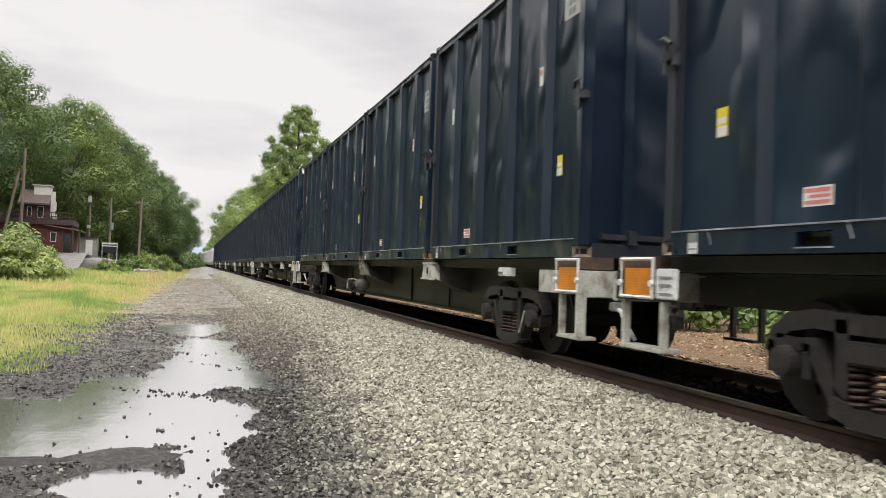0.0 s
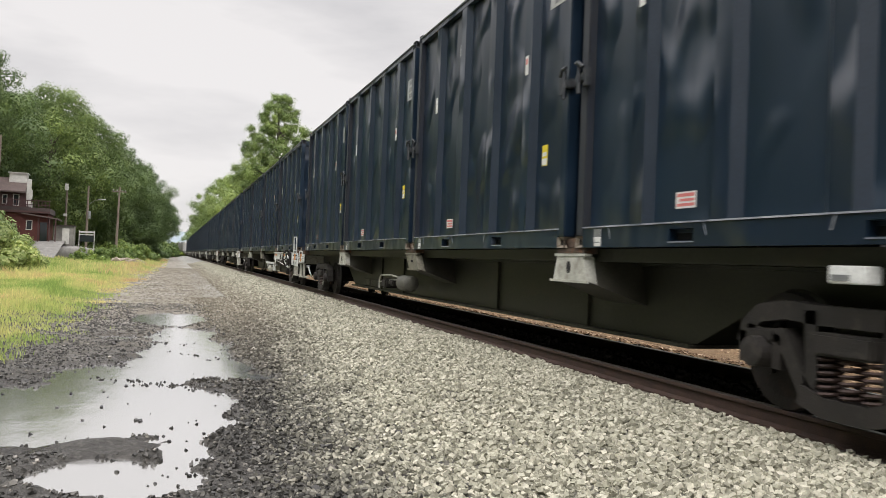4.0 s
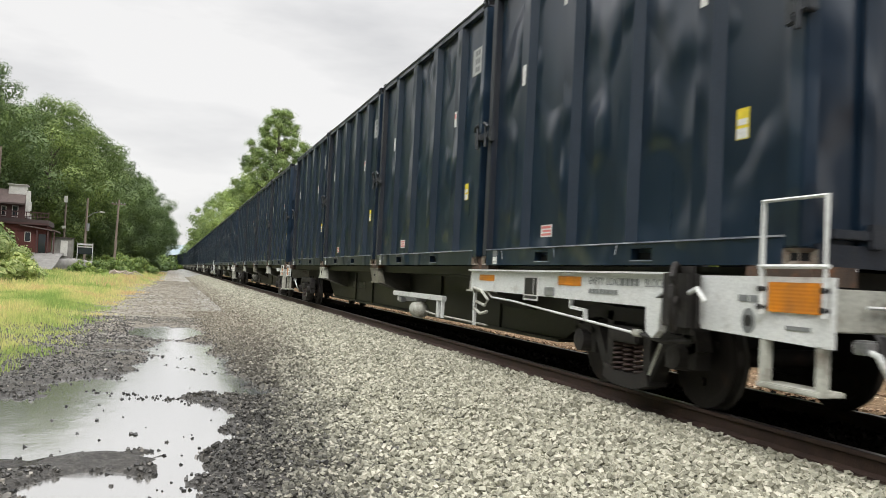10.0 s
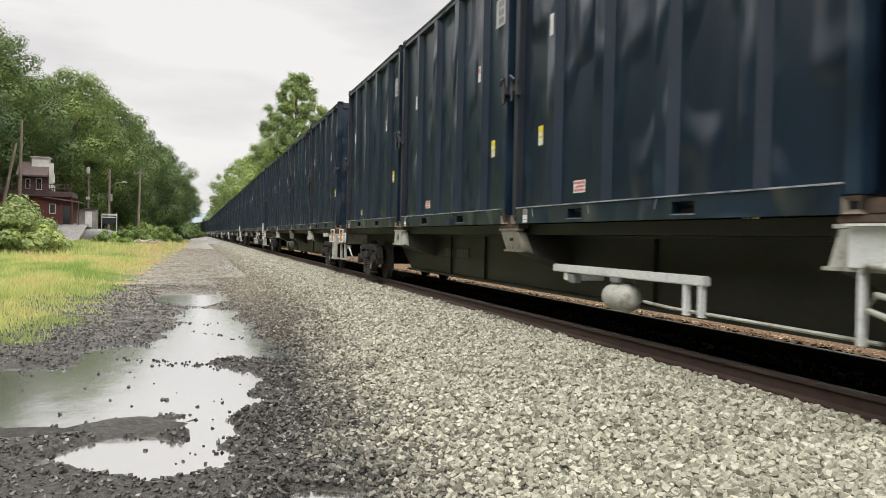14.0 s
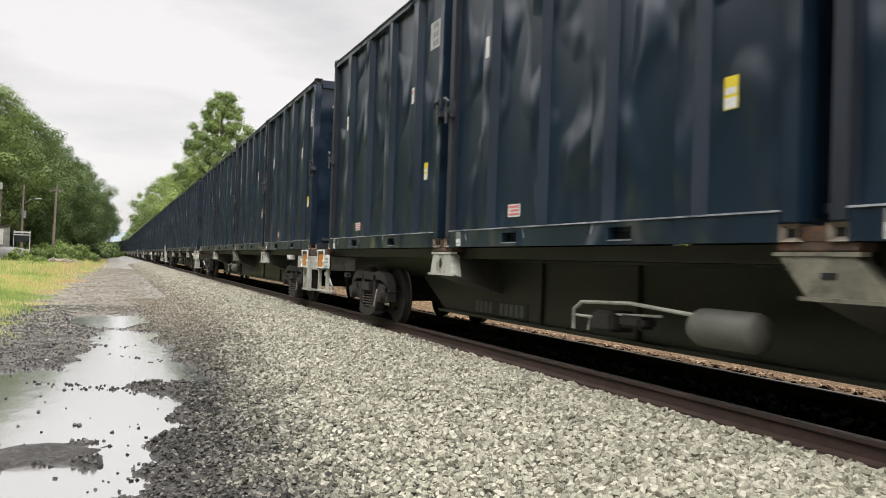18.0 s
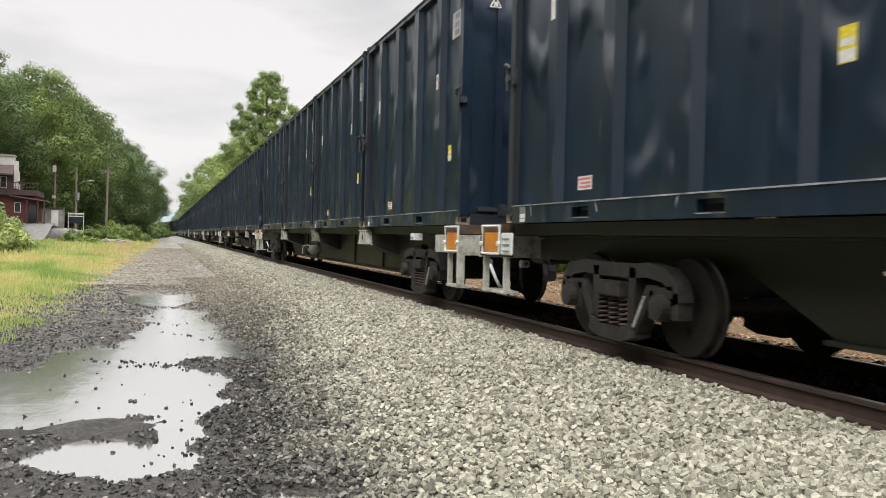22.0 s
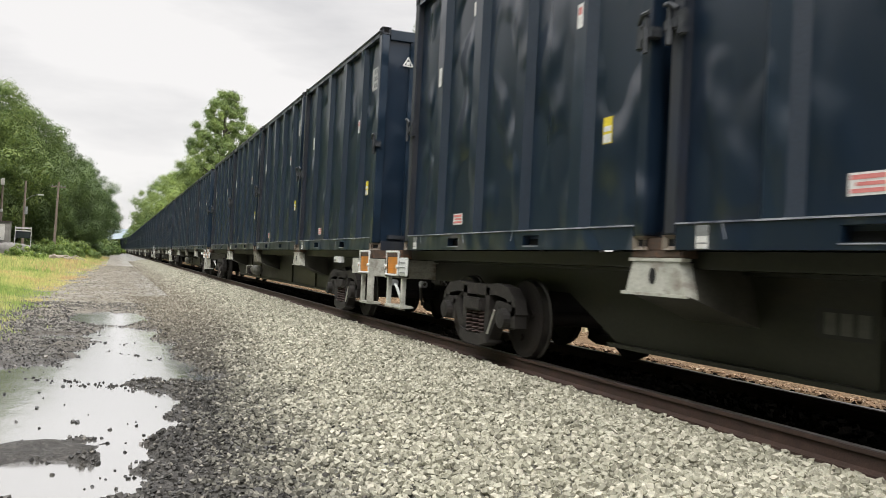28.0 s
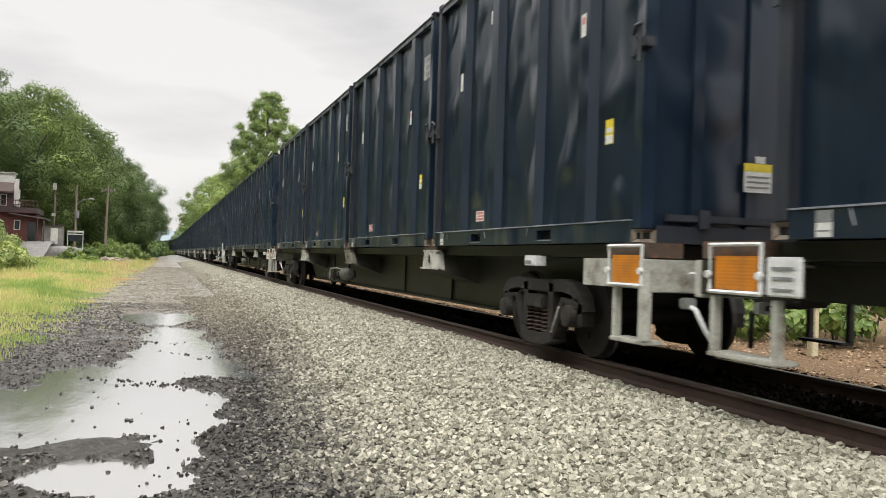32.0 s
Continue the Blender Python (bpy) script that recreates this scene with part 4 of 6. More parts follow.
def build_car(kind):
    brake = kind == "brake"
    car = thing("flat_car", "dark flat car with " + ("white side panel and hand brake wheel" if brake else "pale ends carrying four containers"), "rail car", "flat cars of the train")
    end = CAR / 2 - 0.52
    g = bmesh.new()
    plate(g, [(-12.9, 1.08), (-12.9, 0.80), (-9.4, 0.80), (-8.4, 0.34), (7.6, 0.34), (8.6, 0.80), (12.9, 0.80), (12.9, 1.08)], -0.5, 0.5)
    part("centre_sill", g, "sill", car, "deep dark olive centre girder")
    part("sill_flange", boxes((-0.6, 0.6, -8.42, 7.62, 0.30, 0.338), (-0.58, 0.58, -12.9, 12.9, 1.082, 1.11)), "sill", car)
    part("deck", boxes((-1.05, 1.05, -12.9, 12.9, 1.112, 1.248)), "sill", car)
    for u in (-6.2, -3.2, 2.4, 4.4):
        part("stiffener", boxes((-0.54, -0.502, u - 0.02, u + 0.02, 0.34, 1.08)), "sill", car)
    ly, lz = (4.90, 0.68) if brake else (6.40, 0.37)
    mark = part("mark_field", boxes((-0.506, -0.502, ly - 1.62, ly + 0.08, lz - 0.03, lz + 0.19)), "lab_dark", car, "dark painted field for the car's mark")
    for g0, count in ((0.0, 4), (0.80, 5)):
        part("lettering", boxes(*[(-0.510, -0.507, ly - g0 - 0.15 * k - 0.11, ly - g0 - 0.15 * k, lz, lz + 0.16) for k in range(count)]), "lab_sill", mark, "faded pale lettering bars")
    for k, u in enumerate(JOINTS):
        for sx in (-1, 1):
            p = bmesh.new()
            t0, t1 = u - 0.31, u + 0.31
            b0, b1 = (u - 0.56, u + 0.06) if k == 1 else (u - 0.40, u + 0.40)
            xo, xi = sx * 1.20, sx * 0.5
            v = [p.verts.new(q) for q in ((xo, t0, 1.16), (xo, t1, 1.16), (xi, t1, 1.16), (xi, t0, 1.16), (xo, b0, 0.90), (xo, b1, 0.90), (xi, b1 + 0.06, 0.66), (xi, b0 - 0.06, 0.66))]
            for q in ((0, 1, 2, 3), (4, 7, 6, 5), (0, 4, 5, 1), (2, 6, 7, 3), (1, 5, 6, 2), (0, 3, 7, 4)):
                p.faces.new([v[i] for i in q])
            if sx > 0:
                bmesh.ops.reverse_faces(p, faces=p.faces)
            ped = part("pedestal", p, "gusset", car, "dark container bracket")
            if sx < 0:
                fv = bmesh.new()
                w = [fv.verts.new(q) for q in ((-1.206, t0 - 0.004, 1.16), (-1.206, t1 + 0.004, 1.16), (-1.206, b1 + 0.004, 0.90), (-1.206, b0 - 0.004, 0.90), (-1.08, t0 - 0.006, 1.158), (-1.08, b0 - 0.02, 0.865))]
                fv.faces.new((w[0], w[3], w[2], w[1]))
                fv.faces.new((w[0], w[4], w[5], w[3]))
                part("face_plate", fv, "olive_grime" if k == 1 else "dirty_white", ped, "grimy pale face plate")
                part("rim", boxes((-1.215, -1.12, t0 - 0.05, t1 + 0.05, 1.162, 1.19), (-1.23, -1.195, b0 - 0.04, b1 + 0.04, 0.876, 0.902)), "olive_grime" if k == 1 else "dirty_white", ped)
                if k == 1:
                    hole = boxes((-1.213, -1.207, u - 0.18, u - 0.06, 1.02, 1.06))
                else:
                    hole = turned([(-1.213, 0.045), (-1.207, 0.045)], 12)
                    bmesh.ops.scale(hole, vec=(1, 1, 1.5), verts=hole.verts)
                    bmesh.ops.translate(hole, verts=hole.verts, vec=(0, u + 0.02, 1.04))
                # no hole is cut: a thin black plate paints the slot's shade
                part("slot", hole, "black", ped, "black plate painted as a shaded slot")
            part("seat", boxes((min(sx * 1.2, sx * 0.9), max(sx * 1.2, sx * 0.9), u - 0.34, u + 0.34, 1.193, 1.252), (min(sx * 1.17, sx * 1.0), max(sx * 1.17, sx * 1.0), u - 0.17, u + 0.17, 1.252, 1.36), bevel=0.008), "seat" , car, "rusty container seat")
    for s in (-1, 1):
        part("bolster_beam", boxes((-0.45, 0.45, (9.99 if s > 0 else -10.90) - 0.3, (9.99 if s > 0 else -10.90) + 0.3, 0.86, 1.08)), "sill", car)
        build_truck(car, 9.99 if s > 0 else -10.90)
        ye = s * end - (0.33 if s < 0 else 0.0)
        part("end_sill", boxes((-1.2 if brake and s < 0 else -1.255, 1.3, min(ye, ye - s * 0.12), max(ye, ye - s * 0.12), 0.80, 1.10), (-1.2 if brake and s < 0 else -1.255, 1.3, min(ye - s * 0.12, ye - s * 0.5), max(ye - s * 0.12, ye - s * 0.5), 1.06, 1.10), bevel=0.01), "dirty_white", car, "grimy white end sill")
        part("plates", boxes((-0.6, 0.2, min(ye, ye + s * 0.006), max(ye, ye + s * 0.006), 0.9, 0.97)), "lab_grey", car, "faint grey print bars")
        part("uncoupling_rod", tube([(-0.85, ye + s * 0.05, 0.98), (-0.3, ye + s * 0.05, 0.98), (0, ye + s * 0.2, 0.85)], 0.015, 6), "white", car, "white uncoupling rod")
        part("coupler", boxes((-0.16, 0.16, min(ye, ye + s * 0.36), max(ye, ye + s * 0.36), 0.72, 0.98), (-0.2, 0.1, min(ye + s * 0.3, ye + s * 0.55), max(ye + s * 0.3, ye + s * 0.55), 0.70, 1.0), bevel=0.03), "truck", car, "knuckle coupler")
        part("corner_bracket", boxes((-1.22, -0.85, min(ye - s * 0.05, ye - s * 0.75), max(ye - s * 0.05, ye - s * 0.75), 1.114, 1.25)), "seat", car, "rusty container seat")
        hx = -0.85 if s < 0 else -0.55
        part("air_hose", tube([(hx, ye - s * 0.05, 0.72), (hx, ye + s * 0.16, 0.66), (hx + 0.05, ye + s * 0.24, 0.48), (hx + 0.1, ye + s * 0.3, 0.36)], 0.024, 8), "white" if s < 0 else "truck", car, "pale air hose" if s < 0 else "dark rubber air hose", True)
        part("angle_cock", boxes((hx - 0.06, hx + 0.06, min(ye - s * 0.02, ye + s * 0.1), max(ye - s * 0.02, ye + s * 0.1), 0.66, 0.76), bevel=0.015), "galv", car)
        if not (brake and s < 0):
            part("side_sill", boxes((-1.28, -1.22, min(ye - s * 0.12, ye - s * 1.15), max(ye - s * 0.12, ye - s * 1.15), 0.83, 1.10), bevel=0.004), "dirty_white" if s < 0 else "sill", car)
        part("far_step", boxes((1.2, 1.26, ye - s * 0.2 - 0.03, ye - s * 0.2 + 0.03, 0.33, 0.84), (1.2, 1.26, ye - s * 0.75 - 0.03, ye - s * 0.75 + 0.03, 0.33, 0.84), (1.1, 1.26, min(ye - s * 0.17, ye - s * 0.78), max(ye - s * 0.17, ye - s * 0.78), 0.30, 0.33)), "truck", car)
    # leading end, lane side
    guard(car, end - 0.26, end - 0.85, 0.86, 1.22, -1.29)
    lb = part("placard", boxes((-1.30, -1.27, end - 1.25, end - 0.90, 0.85, 1.13), bevel=0.012), "white", car, "white placard board")
    part("slat", boxes((-1.31, -1.299, end - 1.18, end - 0.97, 1.04, 1.06), (-1.31, -1.299, end - 1.18, end - 0.97, 0.97, 0.99), (-1.31, -1.299, end - 1.18, end - 0.97, 0.895, 0.91)), "lab_grey", lb)
    step(car, end - 0.26, end - 0.96, 0.38, 0.83, -1.27)
    # trailing end, lane side
    rear = end + 0.33
    if not brake:
        guard(car, -rear + 0.02, -rear + 0.60, 0.86, 1.22, -1.29)
        part("corner_leg", boxes((-1.30, -1.22, -rear - 0.01, -rear + 0.07, 0.36, 1.10), bevel=0.01), "dirty_white", car, "grimy white corner strap")
        step(car, -rear + 0.04, -rear + 0.56, 0.35, 0.83, -1.26)
        jb = part("junction_box", boxes((-1.24, -1.10, -11.22, -10.90, 1.00, 1.12), bevel=0.008), "white", car, "small white box")
        # a thin grey plate on the box paints its shaded slot
        part("opening", boxes((-1.246, -1.239, -11.09, -10.93, 1.02, 1.06)), "lab_grey", jb, "grey plate painted as a shaded slot")
        # pipe and valve group ahead of the middle bracket
        v = tube([(-0.95, 2.9, 0.42), (-0.95, 2.9, 0.62), (-0.95, 2.75, 0.70), (-0.95, 1.9, 0.73), (-0.95, 0.9, 0.68)], 0.018, 7)
        tube([(-0.9, 2.7, 0.42), (-0.9, 2.66, 0.56), (-0.9, 2.4, 0.60), (-0.9, 1.5, 0.64)], 0.014, 6, v)
        tube([(-0.93, 2.95, 0.56), (-0.93, 2.5, 0.56), (-0.93, 2.2, 0.50)], 0.016, 6, v)
        part("brake_pipe", v, "dirty_white", car, "grimy white air pipes")
        part("valve", boxes((-1.0, -0.7, 2.15, 2.5, 0.44, 0.64), (-0.95, -0.75, 1.75, 2.1, 0.50, 0.62), bevel=0.03), "truck", car, "dark brake valve")
        cyl = turned([(0.22, 0.05), (0.24, 0.14), (0.28, 0.155), (0.86, 0.155), (0.92, 0.13), (0.98, 0.05)], 18, "Y")
        bmesh.ops.translate(cyl, verts=cyl.verts, vec=(-0.95, 0, 0.60))
        part("brake_cylinder", cyl, "cyl", car, "dull grey brake cylinder", True)
    else:
        z0, z1 = 0.905, 1.17
        panel = plate(bmesh.new(), [(-6.85, z1), (-6.85, z0), (-11.5, z0 - 0.03), (-12.1, z1)], -1.25, -1.22)
        sp = part("side_panel", panel, "white", car, "white side panel")
        part("top_flange", boxes((-1.30, -1.20, -12.1, -6.84, z1 + 0.002, z1 + 0.02)), "white", sp)
        part("marker", boxes((-1.256, -1.252, -7.75, -7.20, 1.04, 1.12)), "orange", sp, "orange marker strip")
        part("marker", boxes((-1.256, -1.252, -10.25, -9.70, 1.03, 1.13)), "orange", sp, "orange marker strip")
        part("stencil", boxes((-1.256, -1.252, -9.17, -8.75, 0.83, 1.12)), "lab_white", sp)
        part("stencil_field", boxes((-1.259, -1.257, -9.03, -8.78, 0.90, 1.10), (-1.259, -1.257, -9.14, -9.05, 0.90, 1.10), (-1.259, -1.257, -9.14, -8.78, 0.85, 0.885)), "lab_black", sp, "black stencil with print")
        part("card_box", boxes((-1.275, -1.251, -9.62, -9.38, 0.90, 1.0), bevel=0.006), "galv", sp, "grey card holder")
        lettering("print", "EMPTY  LOAD", 0.105, sp, -10.42, 1.055, -1.252, "lab_grey")
        lettering("print", "BLOCK", 0.105, sp, -11.50, 1.055, -1.252, "lab_grey")
        part("print", boxes(*[(-1.256, -1.252, -11.14 - 0.085 * k, -11.08 - 0.085 * k, 1.055, 1.125) for k in range(4)], *[(-1.256, -1.252, -10.49 - 0.075 * k, -10.43 - 0.075 * k, 0.965, 1.01) for k in range(8)]), "lab_grey", sp, "grey print bars")
        part("brake_rod", tube([(-1.16, -7.2, 0.92), (-1.22, -7.6, 0.82), (-1.22, -8.3, 0.80), (-1.22, -11.3, 0.62)], 0.014, 6), "white", car, "white brake rod")
        part("rod_end", boxes((-1.25, -1.19, -11.42, -11.28, 0.59, 0.66), bevel=0.015), "dirty_white", car)
        part("chain", tube([(-1.22, -11.4, 0.62), (-1.22, -11.8, 0.58), (-1.2, -12.2, 0.62)], 0.02, 5), "truck", car)
        part("hose_loop", tube([(-1.2, -6.92, 0.84), (-1.28, -7.05, 0.93), (-1.28, -7.35, 0.90), (-1.28, -7.62, 0.78), (-1.26, -7.45, 0.70), (-1.25, -7.1, 0.74), (-1.25, -7.02, 0.64), (-1.26, -7.3, 0.58), (-1.26, -7.55, 0.62)], 0.022, 6), "dirty_white", car, "looped pale hose", True)
        part("hanger", boxes((-1.24, -1.2, -6.98, -6.93, 0.40, 0.90)), "white", car)
        rb_ = strip(bmesh.new(), [(-9.97, 0.885), (-9.97, 0.80), (-10.30, 0.78), (-10.30, 0.69)], 0.03, -1.24, -1.19)
        part("rod_bracket", rb_, "white", car, "white stepped rod bracket")
        bell = plate(bmesh.new(), [(-11.63, 0.96), (-11.65, 0.66), (-11.75, 0.61), (-11.85, 0.68), (-11.89, 0.96)], -1.32, -1.24)
        part("bell_crank", bell, "white", car, "white lever bracket")
        part("end_panel", plate(bmesh.new(), [(-12.15, 1.17), (-12.4, 0.74), (-13.8, 0.70), (-13.8, 1.17)], -1.27, -1.23), "white", car, "white end panel with print")
        for q in ((-12.97, -12.86, 0.98, 1.03), (-13.09, -12.99, 0.98, 1.03), (-13.62, -13.38, 0.80, 0.83)):
            part("print", boxes((-1.276, -1.272, *q)), "lab_grey", car)
        whl = bmesh.new()
        pts = [(-1.44 + 0.14 * math.cos(a), -12.27 + 0.15 * math.cos(a), 0.98 + 0.27 * math.sin(a)) for a in [k * math.pi / 10 for k in range(21)]]
        tube(pts, 0.028, 6, whl)
        for a in (0.3, 1.9, 3.5, 5.1):
            tube([(-1.42, -12.27, 0.98), (-1.44 + 0.14 * math.cos(a), -12.27 + 0.15 * math.cos(a), 0.98 + 0.27 * math.sin(a))], 0.02, 5, whl)
        bw = part("brake_wheel", whl, "truck", car, "black hand brake wheel")
        part("gear_box", boxes((-1.40, -1.26, -12.43, -11.97, 0.68, 1.24), bevel=0.06), "truck", bw, "black hand brake housing")
        part("handle", tube([(-1.4, -12.41, 1.02), (-1.44, -12.57, 1.06), (-1.42, -12.65, 0.96)], 0.02, 6), "white", bw)
        rb = part("reflector", boxes((-1.29, -1.275, -13.72, -13.21, 0.92, 1.13)), "orange", car, "orange reflector board")
        for yy, zz in ((-13.15, 0.95), (-13.15, 1.08), (-13.77, 0.95), (-13.77, 1.08)):
            pin = turned([(-1.325, 0.022), (-1.272, 0.022)], 8)
            bmesh.ops.translate(pin, verts=pin.verts, vec=(0, yy, zz))
            part("bolt", pin, "lab_black", rb, "dark bolt")
        seal = turned([(-1.276, 0.075), (-1.2725, 0.075)], 18)
        bmesh.ops.scale(seal, vec=(1, 1, 1.25), verts=seal.verts)
        bmesh.ops.translate(seal, verts=seal.verts, vec=(0, -12.98, 0.84))
        emblem = part("emblem", seal, "lab_grey", car, "round grey emblem")
        core = turned([(-1.278, 0.045), (-1.2765, 0.045)], 14)
        bmesh.ops.translate(core, verts=core.verts, vec=(0, -12.98, 0.84))
        part("centre", core, "lab_black", emblem)
        lad = tube([(-1.30, -13.15, 0.90), (-1.30, -13.15, 1.71), (-1.30, -13.77, 1.71), (-1.30, -13.77, 0.90)], 0.022, 6)
        tube([(-1.30, -13.12, 1.24), (-1.30, -13.80, 1.24)], 0.018, 6, lad)
        part("hand_rail", lad, "white", car, "white pipe hand rail")
        step(car, -13.70, -13.14, 0.40, 0.72, -1.27)
        # air reservoir behind the middle bracket
        part("tank_bar", boxes((-1.06, -0.98, -4.94, -1.70, 0.66, 0.75), (-1.04, -0.55, -2.1, -1.98, 0.56, 0.66), bevel=0.01), "white", car, "white carrier bar")
        tank = turned([(-3.60, 0.05), (-3.57, 0.11), (-3.50, 0.145), (-3.20, 0.15), (-3.10, 0.12), (-3.06, 0.05)], 18, "Y")
        bmesh.ops.translate(tank, verts=tank.verts, vec=(-0.98, 0, 0.45))
        part("air_tank", tank, "dirty_white", car, "pale grey air reservoir", True)
        part("valve", boxes((-1.06, -0.86, -3.4, -3.2, 0.60, 0.68), (-1.05, -0.95, -2.30, -2.12, 0.54, 0.64), bevel=0.012), "galv", car)
        for y0 in (-4.66, -4.90):
            part("tank_leg", boxes((-1.05, -1.0, y0, y0 + 0.06, 0.38, 0.66)), "white", car)
        part("long_pipe", tube([(-0.98, -3.8, 0.44), (-1.0, -4.3, 0.42), (-1.0, -6.9, 0.40)], 0.017, 6), "dirty_white", car, "grimy pipe")
    return car


def build_hopper():
    hop = thing("hopper_car", "pale grey covered hopper car far along the line", "rail car", "grey hopper cars")
    b = bmesh.new()
    plate(b, [(-7.6, 1.5), (-7.6, 4.0), (-7.2, 4.5), (7.2, 4.5), (7.6, 4.0), (7.6, 1.5), (5.2, 1.2), (3.4, 0.6), (1.6, 1.2), (-1.6, 1.2), (-3.4, 0.6), (-5.2, 1.2)], -1.5, 1.5)
    part("body", b, "hopper", hop)
    for k in range(10):
        part("rib", boxes((-1.56, -1.502, -7.2 + 1.6 * k - 0.05, -7.2 + 1.6 * k + 0.05, 1.3, 4.3)), "hopper", hop)
    part("sill", boxes((-1.45, 1.45, -8.6, 8.6, 0.95, 1.18)), "hopper", hop)
    part("roof_hatch", boxes((-0.5, 0.5, -6.5, 6.5, 4.502, 4.65)), "hopper", hop)
    for s in (-1, 1):
        build_truck(hop, s * 6.9)
        part("ladder", tube([(-1.5, s * 8.2, 1.1), (-1.5, s * 8.2, 4.2)], 0.03, 5), "hopper", hop)
        part("coupler", boxes((-0.15, 0.15, min(s * 8.6, s * 9.05), max(s * 8.6, s * 9.05), 0.72, 0.98)), "truck", hop)
    return hop


# ---- the train: cars counted back from the coupling that stands beside the lane at the start ----
BRAKE_CARS = {1, 3, 6, 7, 9, 15, 19}
AHEAD, BEHIND = 7, 23
TRAIN = []
car_kinds = {"plain": build_car("plain"), "brake": build_car("brake")}
MARKS = {(0, 0): "turned", (0, 3): "turned", (4, 0): "turned", (4, 3): "turned", (9, 2): "turned", (15, 3): "turned", (13, 0): "patch", (5, 0): "scrawl", (15, 2): "scribble", (20, 2): "scuff", (12, 1): "box",
         (2, 3): "notice", (6, 3): "notice", (7, 3): "notice", (8, 3): "notice", (19, 3): "notice", (21, 3): "notice", (8, 2): "scuff", (22, 1): "box"}
boxes_made = {}
used = set()
pick = random.Random(11)


def joined(first, name, keep=()):
    """A copy of a thing for the far stretch of the train, its parts joined by material."""
    out = tagged(new(name), first["label"], first["category"], first["group"])
    sets = {}

    def gather(ob, m):
        for ch in ob.children:
            cm = m @ ch.matrix_basis
            sets.setdefault(ch.data.materials[0].name, []).append((ch.data, cm, ch.name.split(".")[0]))
            gather(ch, cm)

    gather(first, Matrix.Identity(4))
    for key, rows in sets.items():
        bm = bmesh.new()
        for me, m, _ in rows:
            tmp = me.copy()
            tmp.transform(m)
            bm.from_mesh(tmp)
            bpy.data.meshes.remove(tmp)
        me = bpy.data.meshes.new(rows[0][2])
        bm.to_mesh(me)
        bm.free()
        me.materials.append(bpy.data.materials[key])
        new(rows[0][2], me).parent = out
    return out


def placed(first, key, m):
    """The first of a kind is used itself, each further one is a copy."""
    if key in used:
        return copy_thing(first, m)
    used.add(key)
    first.matrix_basis = m
    return first


def build_far_container():
    c = thing("waste_container", "tall navy blue ribbed waste container far along the line", "container", "containers on the train")
    h = CL / 2
    part("body", boxes((-CW + WALL, CW - 0.01, -h + 0.06, h - 0.06, 0.21, CH - 0.12)), "navy", c)
    part("bottom_rail", boxes((-CW, CW, -h, h, 0.0, 0.20)), "navy", c)
    part("ledge", boxes((-CW - 0.012, -CW + 0.1, -h + 0.16, h - 0.16, 0.202, 0.216)), "ledge", c, "thin pale ledge")
    part("top_rail", boxes((-CW, -CW + 0.12, -h + 0.16, h - 0.16, CH - 0.15, CH - 0.03)), "topcast", c)
    for sy in (-1, 1):
        part("corner_post", boxes((-CW, -CW + 0.14, min(sy * h, sy * (h - 0.16)), max(sy * h, sy * (h - 0.16)), 0.21, CH)), "worn_post" if sy > 0 else "navy", c)
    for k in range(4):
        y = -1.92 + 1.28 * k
        # far ribs wear the paler blue all over, as light painted on them
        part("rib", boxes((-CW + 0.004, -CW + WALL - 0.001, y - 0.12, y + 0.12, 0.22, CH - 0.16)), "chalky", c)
    return c


FAR_CAR, FAR_BOX = joined(car_kinds["plain"], "flat_car"), build_far_container()
for n in range(-AHEAD, BEHIND):
    kind = "brake" if n in BRAKE_CARS else "plain"
    if n < -1:
        u0 = -(n + 0.5) * CAR
        m0 = track_pose(along(0) + u0)
        TRAIN.append((placed(FAR_CAR, "far", m0), u0, Matrix.Identity(4), None))
        for u in CENTRES:
            off = pose(0, u, CONTAINER_Z)
            TRAIN.append((placed(FAR_BOX, "farbox", m0 @ off), u0, off, None))
        continue
    u0 = -(n + 0.5) * CAR
    car = placed(car_kinds[kind], kind, track_pose(along(0) + u0))
    TRAIN.append((car, u0, Matrix.Identity(4), n))
    for k, u in enumerate(CENTRES):
        var = MARKS.get((n, k), "plain")
        if var not in boxes_made:
            boxes_made[var] = build_container((var,))
        off = pose(0, u + pick.uniform(-0.02, 0.02), CONTAINER_Z)
        TRAIN.append((placed(boxes_made[var], "box_" + var, track_pose(along(0) + u0) @ off), u0, off, None))
hopper = build_hopper()
for k in range(7):
    u0 = AHEAD * CAR + 9.2 + 18.4 * k
    TRAIN.append((placed(hopper, "hopper", track_pose(along(0) + u0)), u0, Matrix.Identity(4), None))

